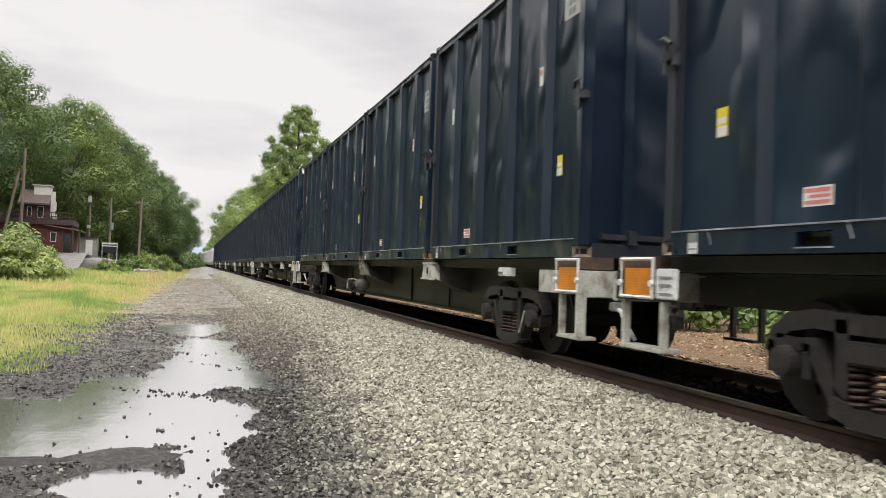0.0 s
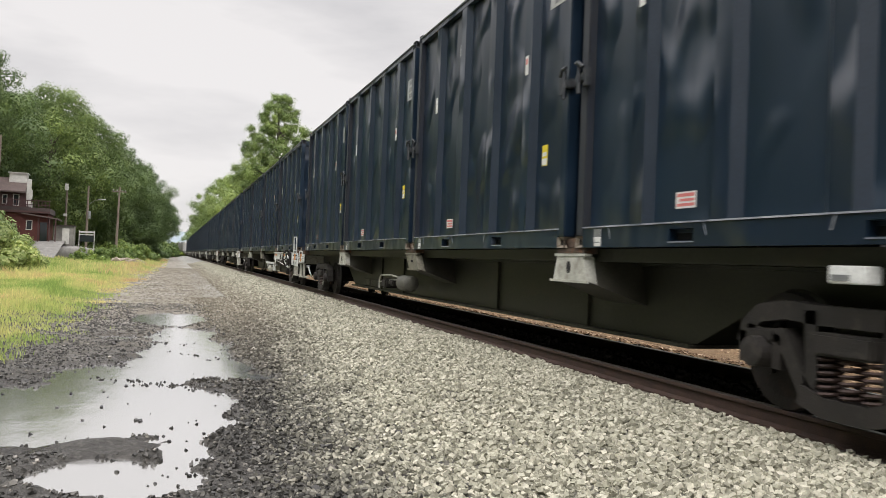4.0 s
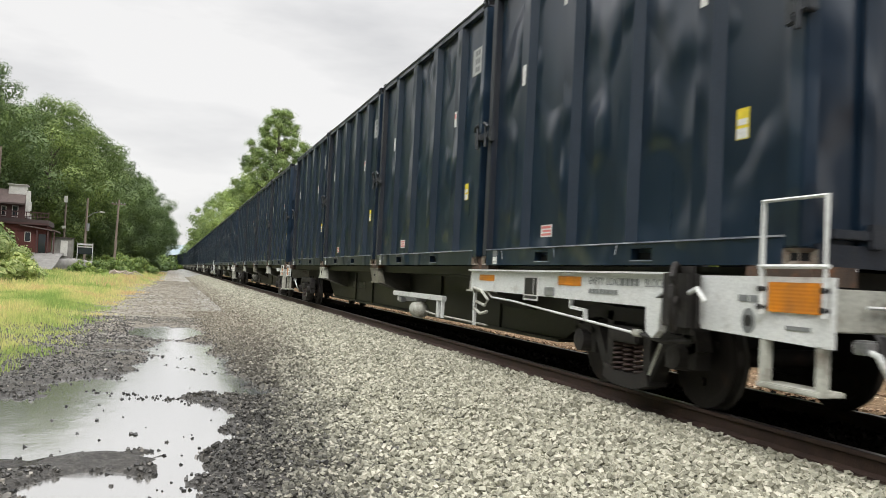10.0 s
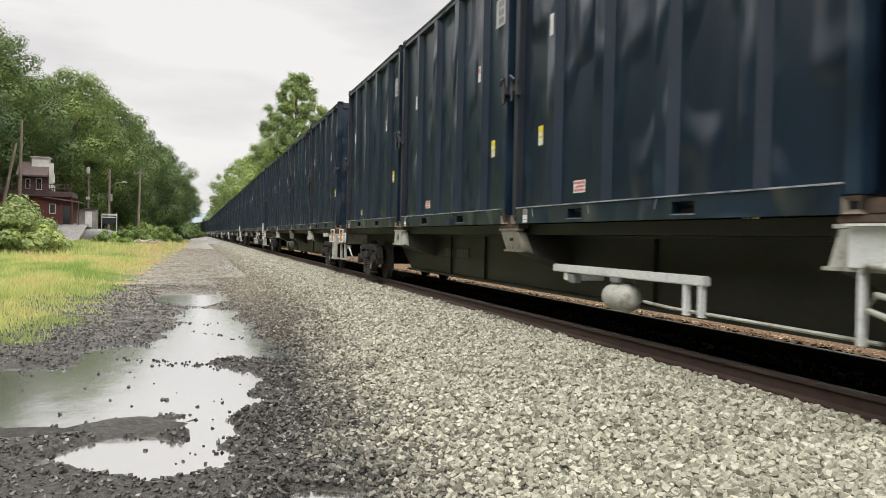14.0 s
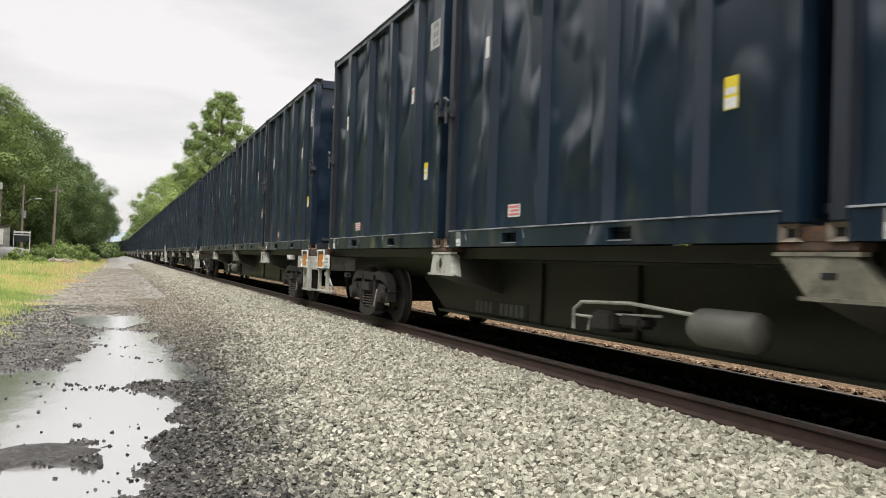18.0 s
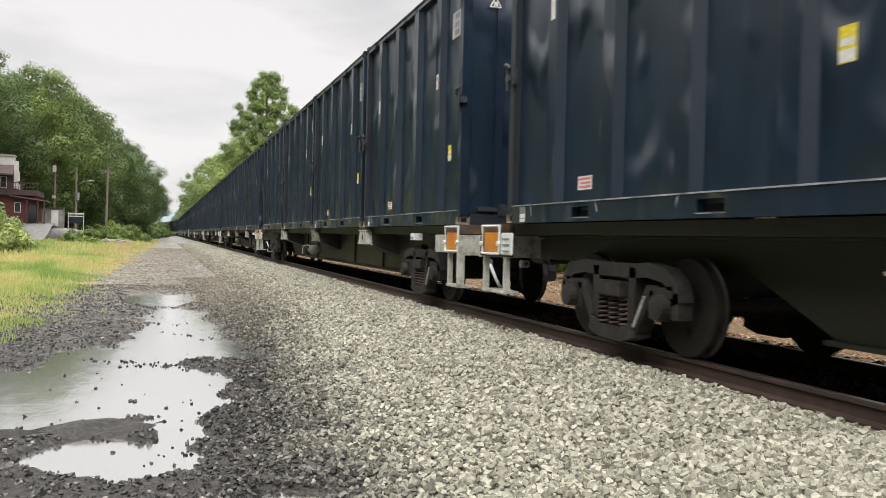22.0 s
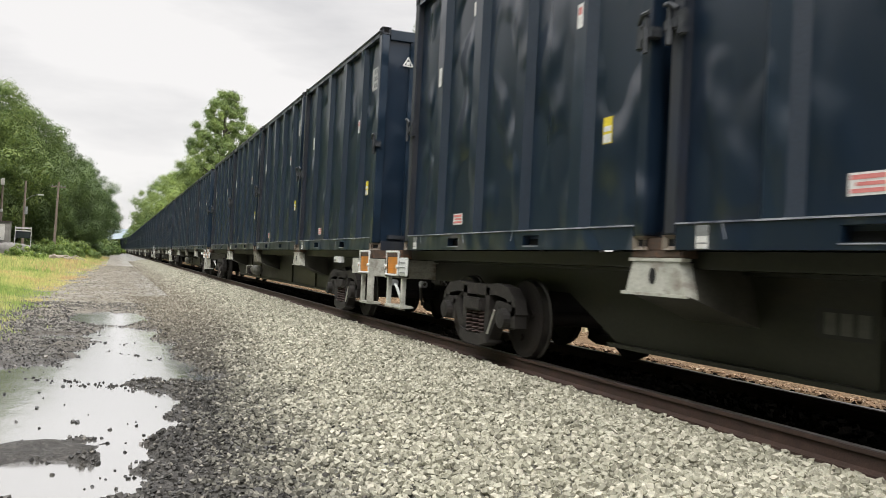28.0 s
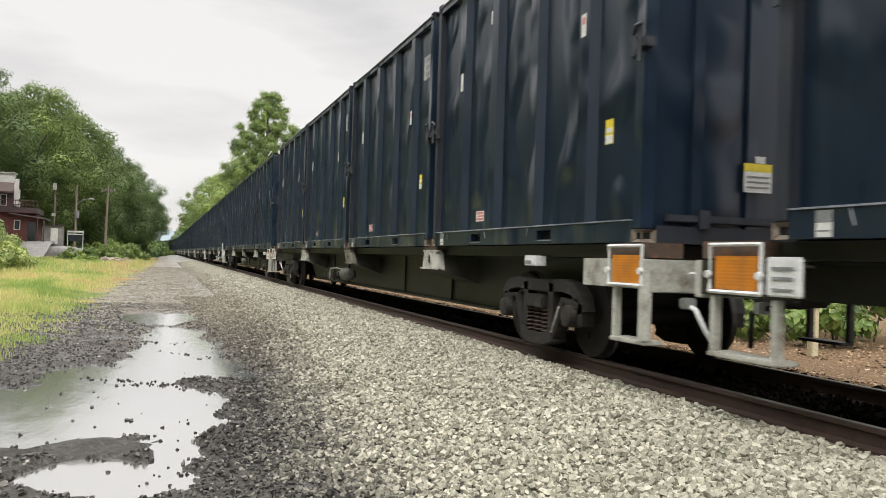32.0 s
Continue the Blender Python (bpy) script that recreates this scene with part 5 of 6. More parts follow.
# ---- ground, lane and water ----
POOLS = (  # x, y, half width, half length, depth, turn
    (-1.35, 9.0, 2.15, 1.8, 0.10, 0.0), (-0.02, 9.1, 0.80, 1.85, 0.10, 0.0), (-0.62, 11.2, 0.95, 1.35, 0.10, 0.0), (-0.05, 12.6, 0.62, 1.3, 0.10, 0.0),
    (0.32, 14.4, 0.80, 2.7, 0.10, 0.0), (0.28, 17.1, 0.70, 1.7, 0.10, 0.0), (-0.85, 16.4, 0.55, 0.55, 0.085, 0.1), (0.72, 12.2, 0.52, 1.35, 0.10, 0.0), (1.12, 11.25, 0.42, 0.55, 0.15, 0.0),
    (0.0, 21.2, 0.92, 2.2, 0.125, 0.0), (-0.30, 6.35, 0.62, 0.60, 0.09, 0.0), (0.16, 7.1, 0.26, 0.65, 0.085, 0.0),
    (0.4, 62.0, 0.32, 1.3, 0.09, 0.0), (1.2, 85.0, 0.36, 1.6, 0.09, 0.0), (0.75, 5.0, 0.3, 0.3, 0.07, 0.0))
WATER_Z = -0.055


def smooth01(a, b, v):
    t = np.clip((v - a) / (b - a), 0, 1)
    return t * t * (3 - 2 * t)


def wobble(x, y, f, seed):
    """A cheap smooth waviness, about -1 to 1."""
    return (np.sin(x * f * 1.3 + seed) * np.cos(y * f * 1.1 - 1.7 * seed) + np.sin(x * f * 2.9 - y * f * 2.3 + 2.1 * seed) * 0.5 + np.cos(x * f * 5.3 + y * f * 4.7 + seed * 3.3) * 0.3) / 1.5


def lane_edge(y):
    """x of the foot of the ballast."""
    return 1.25 + 0.9 * smooth01(5, 60, y)


def hill(x, y):
    """The bank that rises on the far side of the meadow."""
    d = -x - 9.0 - 8.0 * smooth01(130, 40, y)
    base = 1.6 * smooth01(0, 14, d) * smooth01(30, 85, y)
    up = np.maximum(0, d - 16.0)
    return base + np.minimum(up * 0.42, 17.0) * smooth01(45, 110, y)


def ground_z(x, y):
    x, y = np.asarray(x, float), np.asarray(y, float)
    bed = TRACK_X - BEND_R * (1 - np.cos(np.maximum(0, y - BEND_Y) / BEND_R))
    foot = lane_edge(y) - (TRACK_X - bed)
    ramp_in = smooth01(0, 1, (x - foot) / (bed - 1.55 - foot)) * 0.34
    ramp_out = smooth01(bed + 1.5, bed + 4.2, x)
    z = ramp_in * (1 - ramp_out) + ramp_out * (0.05 + np.minimum(0.03 * np.maximum(0, x - bed - 6), 0.4))
    lane = (1 - smooth01(foot - 0.4, foot + 0.5, x))
    near = np.exp(-np.maximum(0, y - 30) / 60.0)
    z = z + lane * near * (0.018 * wobble(x, y, 0.9, 1.0) + 0.012 * wobble(x, y, 3.1, 4.0) + 0.006 * wobble(x, y, 9.0, 2.0))
    sink = np.zeros_like(z)
    for px, py, rx, ry, dep, turn in POOLS:
        c, s = math.cos(turn), math.sin(turn)
        a, b = ((x - px) * c + (y - py) * s) / rx, (-(x - px) * s + (y - py) * c) / ry
        r = np.sqrt(a * a + b * b) + (0.13 * wobble(x, y, 2.2, 5.0) + 0.10 * wobble(x, y, 6.5, 3.0)) / max(rx, 0.6)
        sink = np.maximum(sink, dep * smooth01(1.25, 0.7, r))
    z = z - sink * lane
    ridge = np.exp(-((y - 7.24 + 0.25 * np.maximum(0, x + 0.3) - 0.07 * wobble(x, x * 0, 2.0, 1.0)) / 0.125) ** 2) * smooth01(0.2, -0.3, x) * smooth01(-4.5, -2.6, x)
    bar = np.exp(-((y - 10.62 + 0.72 * x - 0.05 * wobble(x, y, 4.0, 2.5)) / 0.10) ** 2) * smooth01(-0.65, 0.0, x) * smooth01(1.3, 0.85, x) * (0.75 + 0.35 * wobble(x, y, 6.0, 1.5))
    z = z + 0.054 * ridge + 0.050 * bar
    verge = smooth01(-1.9, -3.4, x)
    z = z + verge * (0.08 + 0.03 * wobble(x, y, 0.7, 7.0))
    return z + hill(x, y)


def grid_lines(spans):
    out = []
    for a, b, step_ in spans:
        out += list(np.arange(a, b, step_))
    return np.array(out + [spans[-1][1]])


def sheet(name, xs, ys, height, material):
    gx, gy = np.meshgrid(xs, ys)
    z = height(gx, gy)
    verts = np.stack([gx.ravel(), gy.ravel(), z.ravel()], 1)
    nx, ny = len(xs), len(ys)
    i = np.arange((ny - 1) * (nx - 1))
    r, c = i // (nx - 1), i % (nx - 1)
    a = r * nx + c
    faces = np.stack([a, a + 1, a + nx + 1, a + nx], 1)
    me = bpy.data.meshes.new(name)
    me.from_pydata(verts.tolist(), [], faces.tolist())
    for p in me.polygons:
        p.use_smooth = True
    me.materials.append(M[material])
    return new(name, me)


gx = grid_lines([(-2500, -400, 300), (-400, -80, 40), (-80, -24, 4), (-24, -6, 0.9), (-6, -3, 0.2), (-3, 2.4, 0.07), (2.4, 9, 0.3), (9, 30, 2), (30, 90, 10), (90, 500, 60), (500, 2500, 400)])
gy = grid_lines([(-2500, -300, 300), (-300, -20, 30), (-20, 3, 1.5), (3, 14, 0.07), (14, 26, 0.12), (26, 60, 0.5), (60, 130, 2), (130, 420, 8), (420, 1000, 60), (1000, 4000, 500)])
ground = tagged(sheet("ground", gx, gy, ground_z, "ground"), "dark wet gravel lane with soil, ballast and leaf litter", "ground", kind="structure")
wx, wy = grid_lines([(-6, 2.2, 0.4)]), grid_lines([(3, 100, 1.0)])
water = tagged(sheet("water", wx, wy, lambda a, b: a * 0 + WATER_Z, "water"), "still rain puddles mirroring the grey sky", "puddle", kind="structure")


# ---- loose stone ----
def stones(name, centres, sizes, material, label, seed, flat=0.7):
    """Angular stones, each a crumpled eight-cornered block, in one mesh."""
    rng = np.random.default_rng(seed)
    n = len(centres)
    cube = np.array([(x, y, z) for x in (-1, 1) for y in (-1, 1) for z in (-1, 1)], float)
    quad = np.array([(0, 1, 3, 2), (4, 6, 7, 5), (0, 4, 5, 1), (2, 3, 7, 6), (0, 2, 6, 4), (1, 5, 7, 3)])
    v = cube[None] * rng.uniform(0.45, 1.0, (n, 8, 3)) * np.array([1.0, 0.8, flat]) * (sizes[:, None, None] / 2)
    e = rng.uniform(-1, 1, (n, 3)) * np.array([0.7, 0.7, 3.1])
    cx, sx, cy, sy, cz, sz = np.cos(e[:, 0]), np.sin(e[:, 0]), np.cos(e[:, 1]), np.sin(e[:, 1]), np.cos(e[:, 2]), np.sin(e[:, 2])
    x, y, z = v[..., 0], v[..., 1], v[..., 2]
    y, z = y * cx[:, None] - z * sx[:, None], y * sx[:, None] + z * cx[:, None]
    x, z = x * cy[:, None] + z * sy[:, None], -x * sy[:, None] + z * cy[:, None]
    x, y = x * cz[:, None] - y * sz[:, None], x * sz[:, None] + y * cz[:, None]
    v = np.stack([x, y, z], 2) + centres[:, None, :]
    faces = (quad[None] + 8 * np.arange(n)[:, None, None]).reshape(-1, 4)
    me = bpy.data.meshes.new(name)
    me.from_pydata(v.reshape(-1, 3).tolist(), [], faces.tolist())
    me.materials.append(M[material])
    return tagged(new(name, me), label, "gravel", kind="stuff")


def scatter(n, x0, x1, y0, y1, seed, power=1.0):
    rng = np.random.default_rng(seed)
    return rng.uniform(x0, x1, n), y0 + (y1 - y0) * rng.uniform(0, 1, n) ** power, rng


sx_, sy_, rng = scatter(82000, 0.25, 4.45, 3.2, 30, 21, 1.6)
sz_ = ground_z(sx_, sy_)
keep = (sx_ > lane_edge(sy_) - 0.55 + rng.normal(0, 0.3, len(sx_))) & (sz_ > WATER_Z + 0.012)
sx_, sy_, sz_ = sx_[keep], sy_[keep], sz_[keep]
size = rng.uniform(0.022, 0.063, len(sx_)) * (1 + 0.018 * np.maximum(0, sy_ - 8)) * (0.8 + 0.2 * smooth01(0.8, 2.0, sx_))
ballast = stones("ballast_stones", np.stack([sx_, sy_, sz_ + size * rng.uniform(-0.1, 0.5, len(sx_))], 1), size, "ballast", "pale grey-green crushed ballast stones beside the rail", 3)
tx_, ty_, rng = scatter(13000, 7.4, 13.5, 2.5, 42, 29, 1.3)
size = rng.uniform(0.03, 0.085, len(tx_))
stones("leaf_litter", np.stack([tx_, ty_, ground_z(tx_, ty_) + 0.01], 1), size, "litter", "brown leaf litter and twigs beyond the rails", 13, 0.22)
bx_, by_, rng = scatter(7000, 1.3, 4.45, -12, 3.3, 28)
bx_, by_ = bx_[bx_ > 1.75 + rng.normal(0, 0.35, len(bx_))], by_[:]
by_ = by_[:len(bx_)]
size = rng.uniform(0.05, 0.10, len(bx_))
stones("ballast_stones", np.stack([bx_, by_, ground_z(bx_, by_)], 1), size, "ballast", "crushed ballast back along the line", 12, 0.5)
fx_, fy_, rng = scatter(14000, 1.9, 4.45, 29, 120, 22, 1.4)
size = rng.uniform(0.08, 0.16, len(fx_))
stones("ballast_stones", np.stack([fx_, fy_, ground_z(fx_, fy_)], 1), size, "ballast", "pale crushed ballast farther along the line", 4, 0.45)
jx_, jy_, rng = scatter(15000, -1.9, 3.0, 20, 85, 27, 1.7)
jz_ = ground_z(jx_, jy_)
keep = (jz_ > WATER_Z) & (jy_ + rng.normal(0, 3, len(jx_)) > 23) & (jx_ > -1.7 + rng.normal(0, 0.5, len(jx_)))
jx_, jy_, jz_ = jx_[keep], jy_[keep], jz_[keep]
size = rng.uniform(0.03, 0.075, len(jx_)) * (0.7 + 0.012 * jy_)
stones("gravel_stones", np.stack([jx_, jy_, jz_ - size * 0.05], 1), size, "lane_stone", "trodden grey-brown stones in the far lane", 9, 0.45)
# stones under the train, in the colour with shade painted in
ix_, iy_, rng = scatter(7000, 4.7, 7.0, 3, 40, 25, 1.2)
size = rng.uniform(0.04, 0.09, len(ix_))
stones("ballast_stones", np.stack([ix_, iy_, ground_z(ix_, iy_) + 0.02], 1), size, "bed", "ballast between and beyond the rails, darkened by painted shade", 8)
lx_, ly_, rng = scatter(34000, -3.6, 2.3, 4.6, 26, 23, 1.3)
lz_ = ground_z(lx_, ly_)
keep = (lz_ > WATER_Z - 0.004) & (lx_ < lane_edge(ly_) + 0.7) & ~((np.abs(ly_ - 7.24) < 0.26) & (lx_ < 0.2))
lx_, ly_, lz_ = lx_[keep], ly_[keep], lz_[keep]
size = rng.uniform(0.010, 0.042, len(lx_))
big = rng.uniform(0, 1, len(lx_)) > 0.985
size[big] = rng.uniform(0.04, 0.085, big.sum())
stones("gravel_stones", np.stack([lx_, ly_, lz_ + size * 0.15], 1), size, "gravel", "small dark wet stones strewn over the lane", 5)
# stones that stand out of the water
kx, ky, rng = scatter(3600, -1.9, 1.5, 6.0, 17.5, 24)
kz = ground_z(kx, ky)
shore = np.abs(ky - 10.62 + 0.72 * kx) < 0.26 * smooth01(-1.1, -0.5, kx)
keep = (kz < WATER_Z) & (((kz > WATER_Z - 0.03) & (rng.uniform(0, 1, len(kx)) > 0.5)) | shore | (rng.uniform(0, 1, len(kx)) > 0.985))
kx, ky = kx[keep], ky[keep]
size = rng.uniform(0.014, 0.045, len(kx)) * np.where(rng.uniform(0, 1, len(kx)) > 0.93, 1.5, 1.0)
stones("gravel_stones", np.stack([kx, ky, np.full(len(kx), WATER_Z + 0.002)], 1), size, "wet_stone", "dark stones breaking the surface of the puddle", 6)

# ---- track ----
def rail_mesh(dx):
    prof = [(-0.068, 0.0), (-0.068, 0.02), (-0.010, 0.04), (-0.009, 0.125), (-0.035, 0.135), (-0.036, 0.165), (-0.028, 0.172), (0.028, 0.172), (0.036, 0.165), (0.035, 0.135), (0.009, 0.125), (0.010, 0.04), (0.068, 0.02), (0.068, 0.0)]
    bm = bmesh.new()
    rings = []
    for s in [-60, 0, 20, 60, 120, 200, 250] + [250 + 15 * k for k in range(1, 40)]:
        m = track_pose(s)
        rings.append([bm.verts.new(m @ Vector((dx + a, 0, b - 0.172))) for a, b in prof])
    for q, r in zip(rings, rings[1:]):
        for i in range(len(prof)):
            j = (i + 1) % len(prof)
            f = bm.faces.new((q[i], q[j], r[j], r[i]))
            f.material_index = 1 if i in (5, 6, 7) else 0
    return bm


for sx in (-1, 1):
    r = part("rail", rail_mesh(sx * 0.7535), "rail")
    r.data.materials.append(M["railtop"])
    tagged(r, "rusty steel rail with a worn head", "rail", "rails of the line", "structure")
track_bed = tagged(new("track"), "dark creosoted ties in pale ballast", "track", kind="structure")
tie0 = part("tie", boxes((-1.3, 1.3, -0.115, 0.115, -0.19, -0.0), bevel=0.012), "tie")
tie0.parent = track_bed
tie_mesh = tie0.data
for k in range(52):
    o = tie0 if k == 0 else new("tie", tie_mesh)
    o.parent = track_bed
    o.matrix_basis = Matrix.Translation((TRACK_X + 0.02 * math.sin(k * 1.7), -3 + 0.55 * k, RAIL_Z - 0.178))

# ---- plants ----
def leaf_shell(rng, clumps, per, size, squash, near, far, ruffle, most=0):
    """Leaves on the skin of each clump, as quads. clumps: x, y, z, radius."""
    vs = []
    for cx, cy, cz, cr in clumps:
        n = max(4, int(per * cr * cr))
        d = rng.normal(0, 1, (n, 3))
        d /= np.linalg.norm(d, axis=1)[:, None]
        # a lumpy skin: the radius swells and sinks with the direction
        lump = 1 + 0.13 * np.sin(d[:, 0] * 5 + cx) * np.cos(d[:, 1] * 5 + cy) + 0.10 * np.sin(d[:, 2] * 7 + cz)
        r = cr * rng.uniform(near, far, n) * lump
        p = d * r[:, None] * np.array([1, 1, squash]) + np.array([cx, cy, cz])
        nrm = d + rng.normal(0, ruffle, (n, 3)) + np.array([0, 0, 0.25])
        nrm /= np.linalg.norm(nrm, axis=1)[:, None]
        a = np.cross(nrm, rng.normal(0, 1, (n, 3)))
        a /= np.linalg.norm(a, axis=1)[:, None]
        b = np.cross(nrm, a)
        s = size * rng.uniform(0.6, 1.3, n)[:, None]
        vs.append(np.stack([p - a * s, p - b * s * 0.6 + nrm * s * 0.12, p + a * s, p + b * s * 0.6 + nrm * s * 0.12], 1))
    return np.concatenate(vs)


def leaf_cloud(rng, clumps, per, size, squash=0.85, loose=0.0):
    """Small leaves outside, larger sprays inside that close the crown."""
    v = np.concatenate([leaf_shell(rng, clumps, per, size, squash, 0.80 - 0.45 * loose, 1.08 + 0.28 * loose, 0.24 + 0.3 * loose), leaf_shell(rng, clumps, max(10, per * 0.34), size * 1.9, squash, 0.60 - 0.3 * loose, 0.86 - 0.1 * loose, 0.15 + 0.2 * loose)])
    return v.reshape(-1, 3), np.arange(len(v) * 4).reshape(-1, 4)


def leaf_object(name, v, f, material, parent, label=""):
    me = bpy.data.meshes.new(name)
    me.from_pydata(v.tolist(), [], f.tolist())
    me.materials.append(M[material])
    ob = new(name, me)
    ob.parent = parent
    if label:
        ob["label"] = label
    return ob


def build_tree(seed, height, spread, material, per, leaf, label, name="tree", bare=0.28, clump=0.2, count=46, top=0.35, loose=0.12):
    rng = np.random.default_rng(seed)
    t = thing(name, label, "tree")
    bend = rng.uniform(-0.4, 0.4, 2)
    pts = [(bend[0] * (k / 6) ** 2, bend[1] * (k / 6) ** 2, height * 0.86 * k / 6) for k in range(7)]
    r0 = height * 0.018
    bm = tube(pts, r0, 9, radii=[r0 * (1.25 - 1.1 * k / 6) for k in range(7)])
    clumps = []
    for k in range(count):
        # spread over the skin of an egg-shaped crown, with some boughs inside and some beyond it
        q = (k + 0.5) / count
        up = 1 - 2 * q
        wide = math.sqrt(max(0.0, 1 - up * up)) * (1.0 - top * max(0.0, up)) * (1 + 0.12 * math.sin(k * 1.3))
        a = k * 2.39996 + rng.uniform(-0.25, 0.25)
        reach = rng.uniform(0.72, 1.0) if k % 4 else rng.uniform(0.25, 0.6)
        rad = spread * wide * reach
        zc = height * (0.5 + 0.5 * bare + 0.5 * (1 - bare) * 0.90 * up * (0.8 + 0.2 * reach)) + rng.uniform(-0.3, 0.3)
        c = np.array([math.cos(a) * rad, math.sin(a) * rad, zc])
        cr = height * clump * 0.5 * rng.uniform(0.55, 1.1) * (1 - 0.25 * max(0.0, up))
        clumps.append((*c, cr))
        if k % 4 == 0 and up < 0.7:
            h0 = max(height * 0.15, c[2] - rad * 0.8)
            mid = (c[0] * 0.45, c[1] * 0.45, h0 + (c[2] - h0) * 0.6)
            tube([(bend[0] * 0.3, bend[1] * 0.3, h0), mid, tuple(c)], 0.05, 5, bm, radii=[r0 * 0.5, r0 * 0.3, r0 * 0.08])
    part("trunk", bm, "bark", t)
    v, f = leaf_cloud(rng, clumps, per, leaf, 0.85, loose)
    leaf_object("crown", v, f, material, t)
    return t


def put(first, key, x, y, turn, size=1.0, z=None):
    zz = float(ground_z(x, y)) - 0.05 if z is None else z
    m = pose(x, y, zz, 0, 0, turn)
    o = placed(first, key, m)
    o.scale = (size, size, size)
    return o


WOOD = [build_tree(40 + k, 14.0, 4.6, "leaf_dark", 430, 0.066, "dense dark green woodland tree on the bank", bare=0.06, clump=0.20, count=84) for k in range(3)]
for w in WOOD:
    w["group"] = "woodland trees"
rnd = random.Random(4)
wood_spots = []
for k in range(21):     # edge of the wood, along the foot of the bank
    y = 96 + k * 11.5
    wood_spots.append((-29.0 + 0.098 * (y - 96) + rnd.uniform(-2, 2), y + rnd.uniform(-3, 3), rnd.uniform(1.52, 1.92) + (0.06 if k < 5 else 0.02)))
for k in range(10):     # nearer, beside the lane's meadow
    wood_spots.append((-31.0 - 1.6 * k + rnd.uniform(-2, 2), 92 - 6.5 * k + rnd.uniform(-2, 2), rnd.uniform(1.5, 1.8)))
wood_spots += [(-27.0, 84, 1.8), (-31.5, 76, 1.8), (-36, 66, 1.8), (-5.9, 168, 1.32), (-9.8, 154, 1.45), (-13.4, 143, 1.66), (-17.5, 135, 1.78)]
for k, (x, y, s) in enumerate(wood_spots):
    put(WOOD[k % 3], "wood%d" % (k % 3), x, y, rnd.uniform(0, 360), s)

REFLECTED_TREE = build_tree(47, 15.0, 5.4, "leaf_dark", 60, 0.22, "broad green tree out of view, added for its dark reflection", bare=0.06, clump=0.24, count=60)
REFLECTED_TREE["group"] = "trees on the slope"
for k in range(15):     # unseen trees along the meadow, added to darken what near containers reflect
    put(REFLECTED_TREE, "slope", -37.0 + rnd.uniform(-3, 3), 72 - 8.5 * k + rnd.uniform(-2, 2), rnd.uniform(0, 360), rnd.uniform(1.5, 1.9))

big = build_tree(71, 21.5, 4.9, "leaf_mid", 640, 0.080, "tall airy cottonwood behind the train", bare=0.12, clump=0.076, count=270, top=0.46, loose=1.0)
put(big, "big", 11.3, 100, 40)
put(big, "big", 22.0, 62, 160, 0.98)
mid = [build_tree(80 + k, 10.5, 3.9, "leaf_mid", 400, 0.075, "light green roadside tree beyond the line", bare=0.06, clump=0.17, count=84, loose=0.6) for k in range(2)]
for m_ in mid:
    m_["group"] = "trees beyond the line"
for k, (x, y, s) in enumerate([(10.6, 112, 1.45), (11.6, 128, 1.5), (9.6, 146, 1.5), (9.0, 168, 1.65), (12, 190, 1.2), (17, 110, 1.2), (19, 88, 1.2), (18.5, 70, 1.2), (17.5, 52, 1.35), (19, 40, 1.35), (23, 30, 1.4), (21, 60, 1.25), (24, 78, 1.2), (9.5, 215, 1.2), (9, 250, 1.3), (8, 290, 1.3)]):
    put(mid[k % 2], "mid%d" % (k % 2), x, y, rnd.uniform(0, 360), s)


def build_bush(seed, rx, ry, h, material, per, leaf, label, count=30):
    rng = np.random.default_rng(seed)
    b = thing("bush", label, "bush")
    clumps = []
    bm = bmesh.new()
    for k in range(count):
        a, r = rng.uniform(0, 6.28), math.sqrt(rng.uniform(0, 1))
        hh = h * (1 - 0.6 * r * r) * rng.uniform(0.35, 1.0)
        c = (math.cos(a) * r * rx, math.sin(a) * r * ry, hh)
        clumps.append((*c, h * rng.uniform(0.16, 0.28)))
        if k % 2 == 0:
            tube([(c[0] * 0.7, c[1] * 0.7, 0), (c[0] * 0.85, c[1] * 0.85, hh * 0.5), c], 0.02, 5, bm, radii=[0.025, 0.02, 0.008])
    part("stems", bm, "bark", b)
    v, f = leaf_cloud(rng, clumps, per, leaf, 0.8)
    leaf_object("foliage", v, f, material, b)
    return b


knot = [build_bush(90 + k, 2.2, 2.4, 2.2, "leaf_bush", 900, 0.072, "yellow-green large-leaved bush beside the meadow", 40) for k in range(2)]
for b_ in knot:
    b_["group"] = "bushes by the meadow"
for k, (x, y, s) in enumerate([(-9.6, 57, 0.95), (-10.6, 53, 1.25), (-12.6, 54, 1.55), (-12.2, 61, 1.5), (-15.0, 60, 1.65), (-15.6, 52, 1.7), (-18.5, 50, 1.7), (-19.5, 58, 1.7)]):
    put(knot[k % 2], "knot%d" % (k % 2), x, y, 77 * k, s)
low = [build_bush(95 + k, 2.4, 2.4, 1.9, "leaf_low", 520, 0.085, "low green thicket of leafy shrubs", 34) for k in range(2)]
for b_ in low:
    b_["group"] = "low thickets"
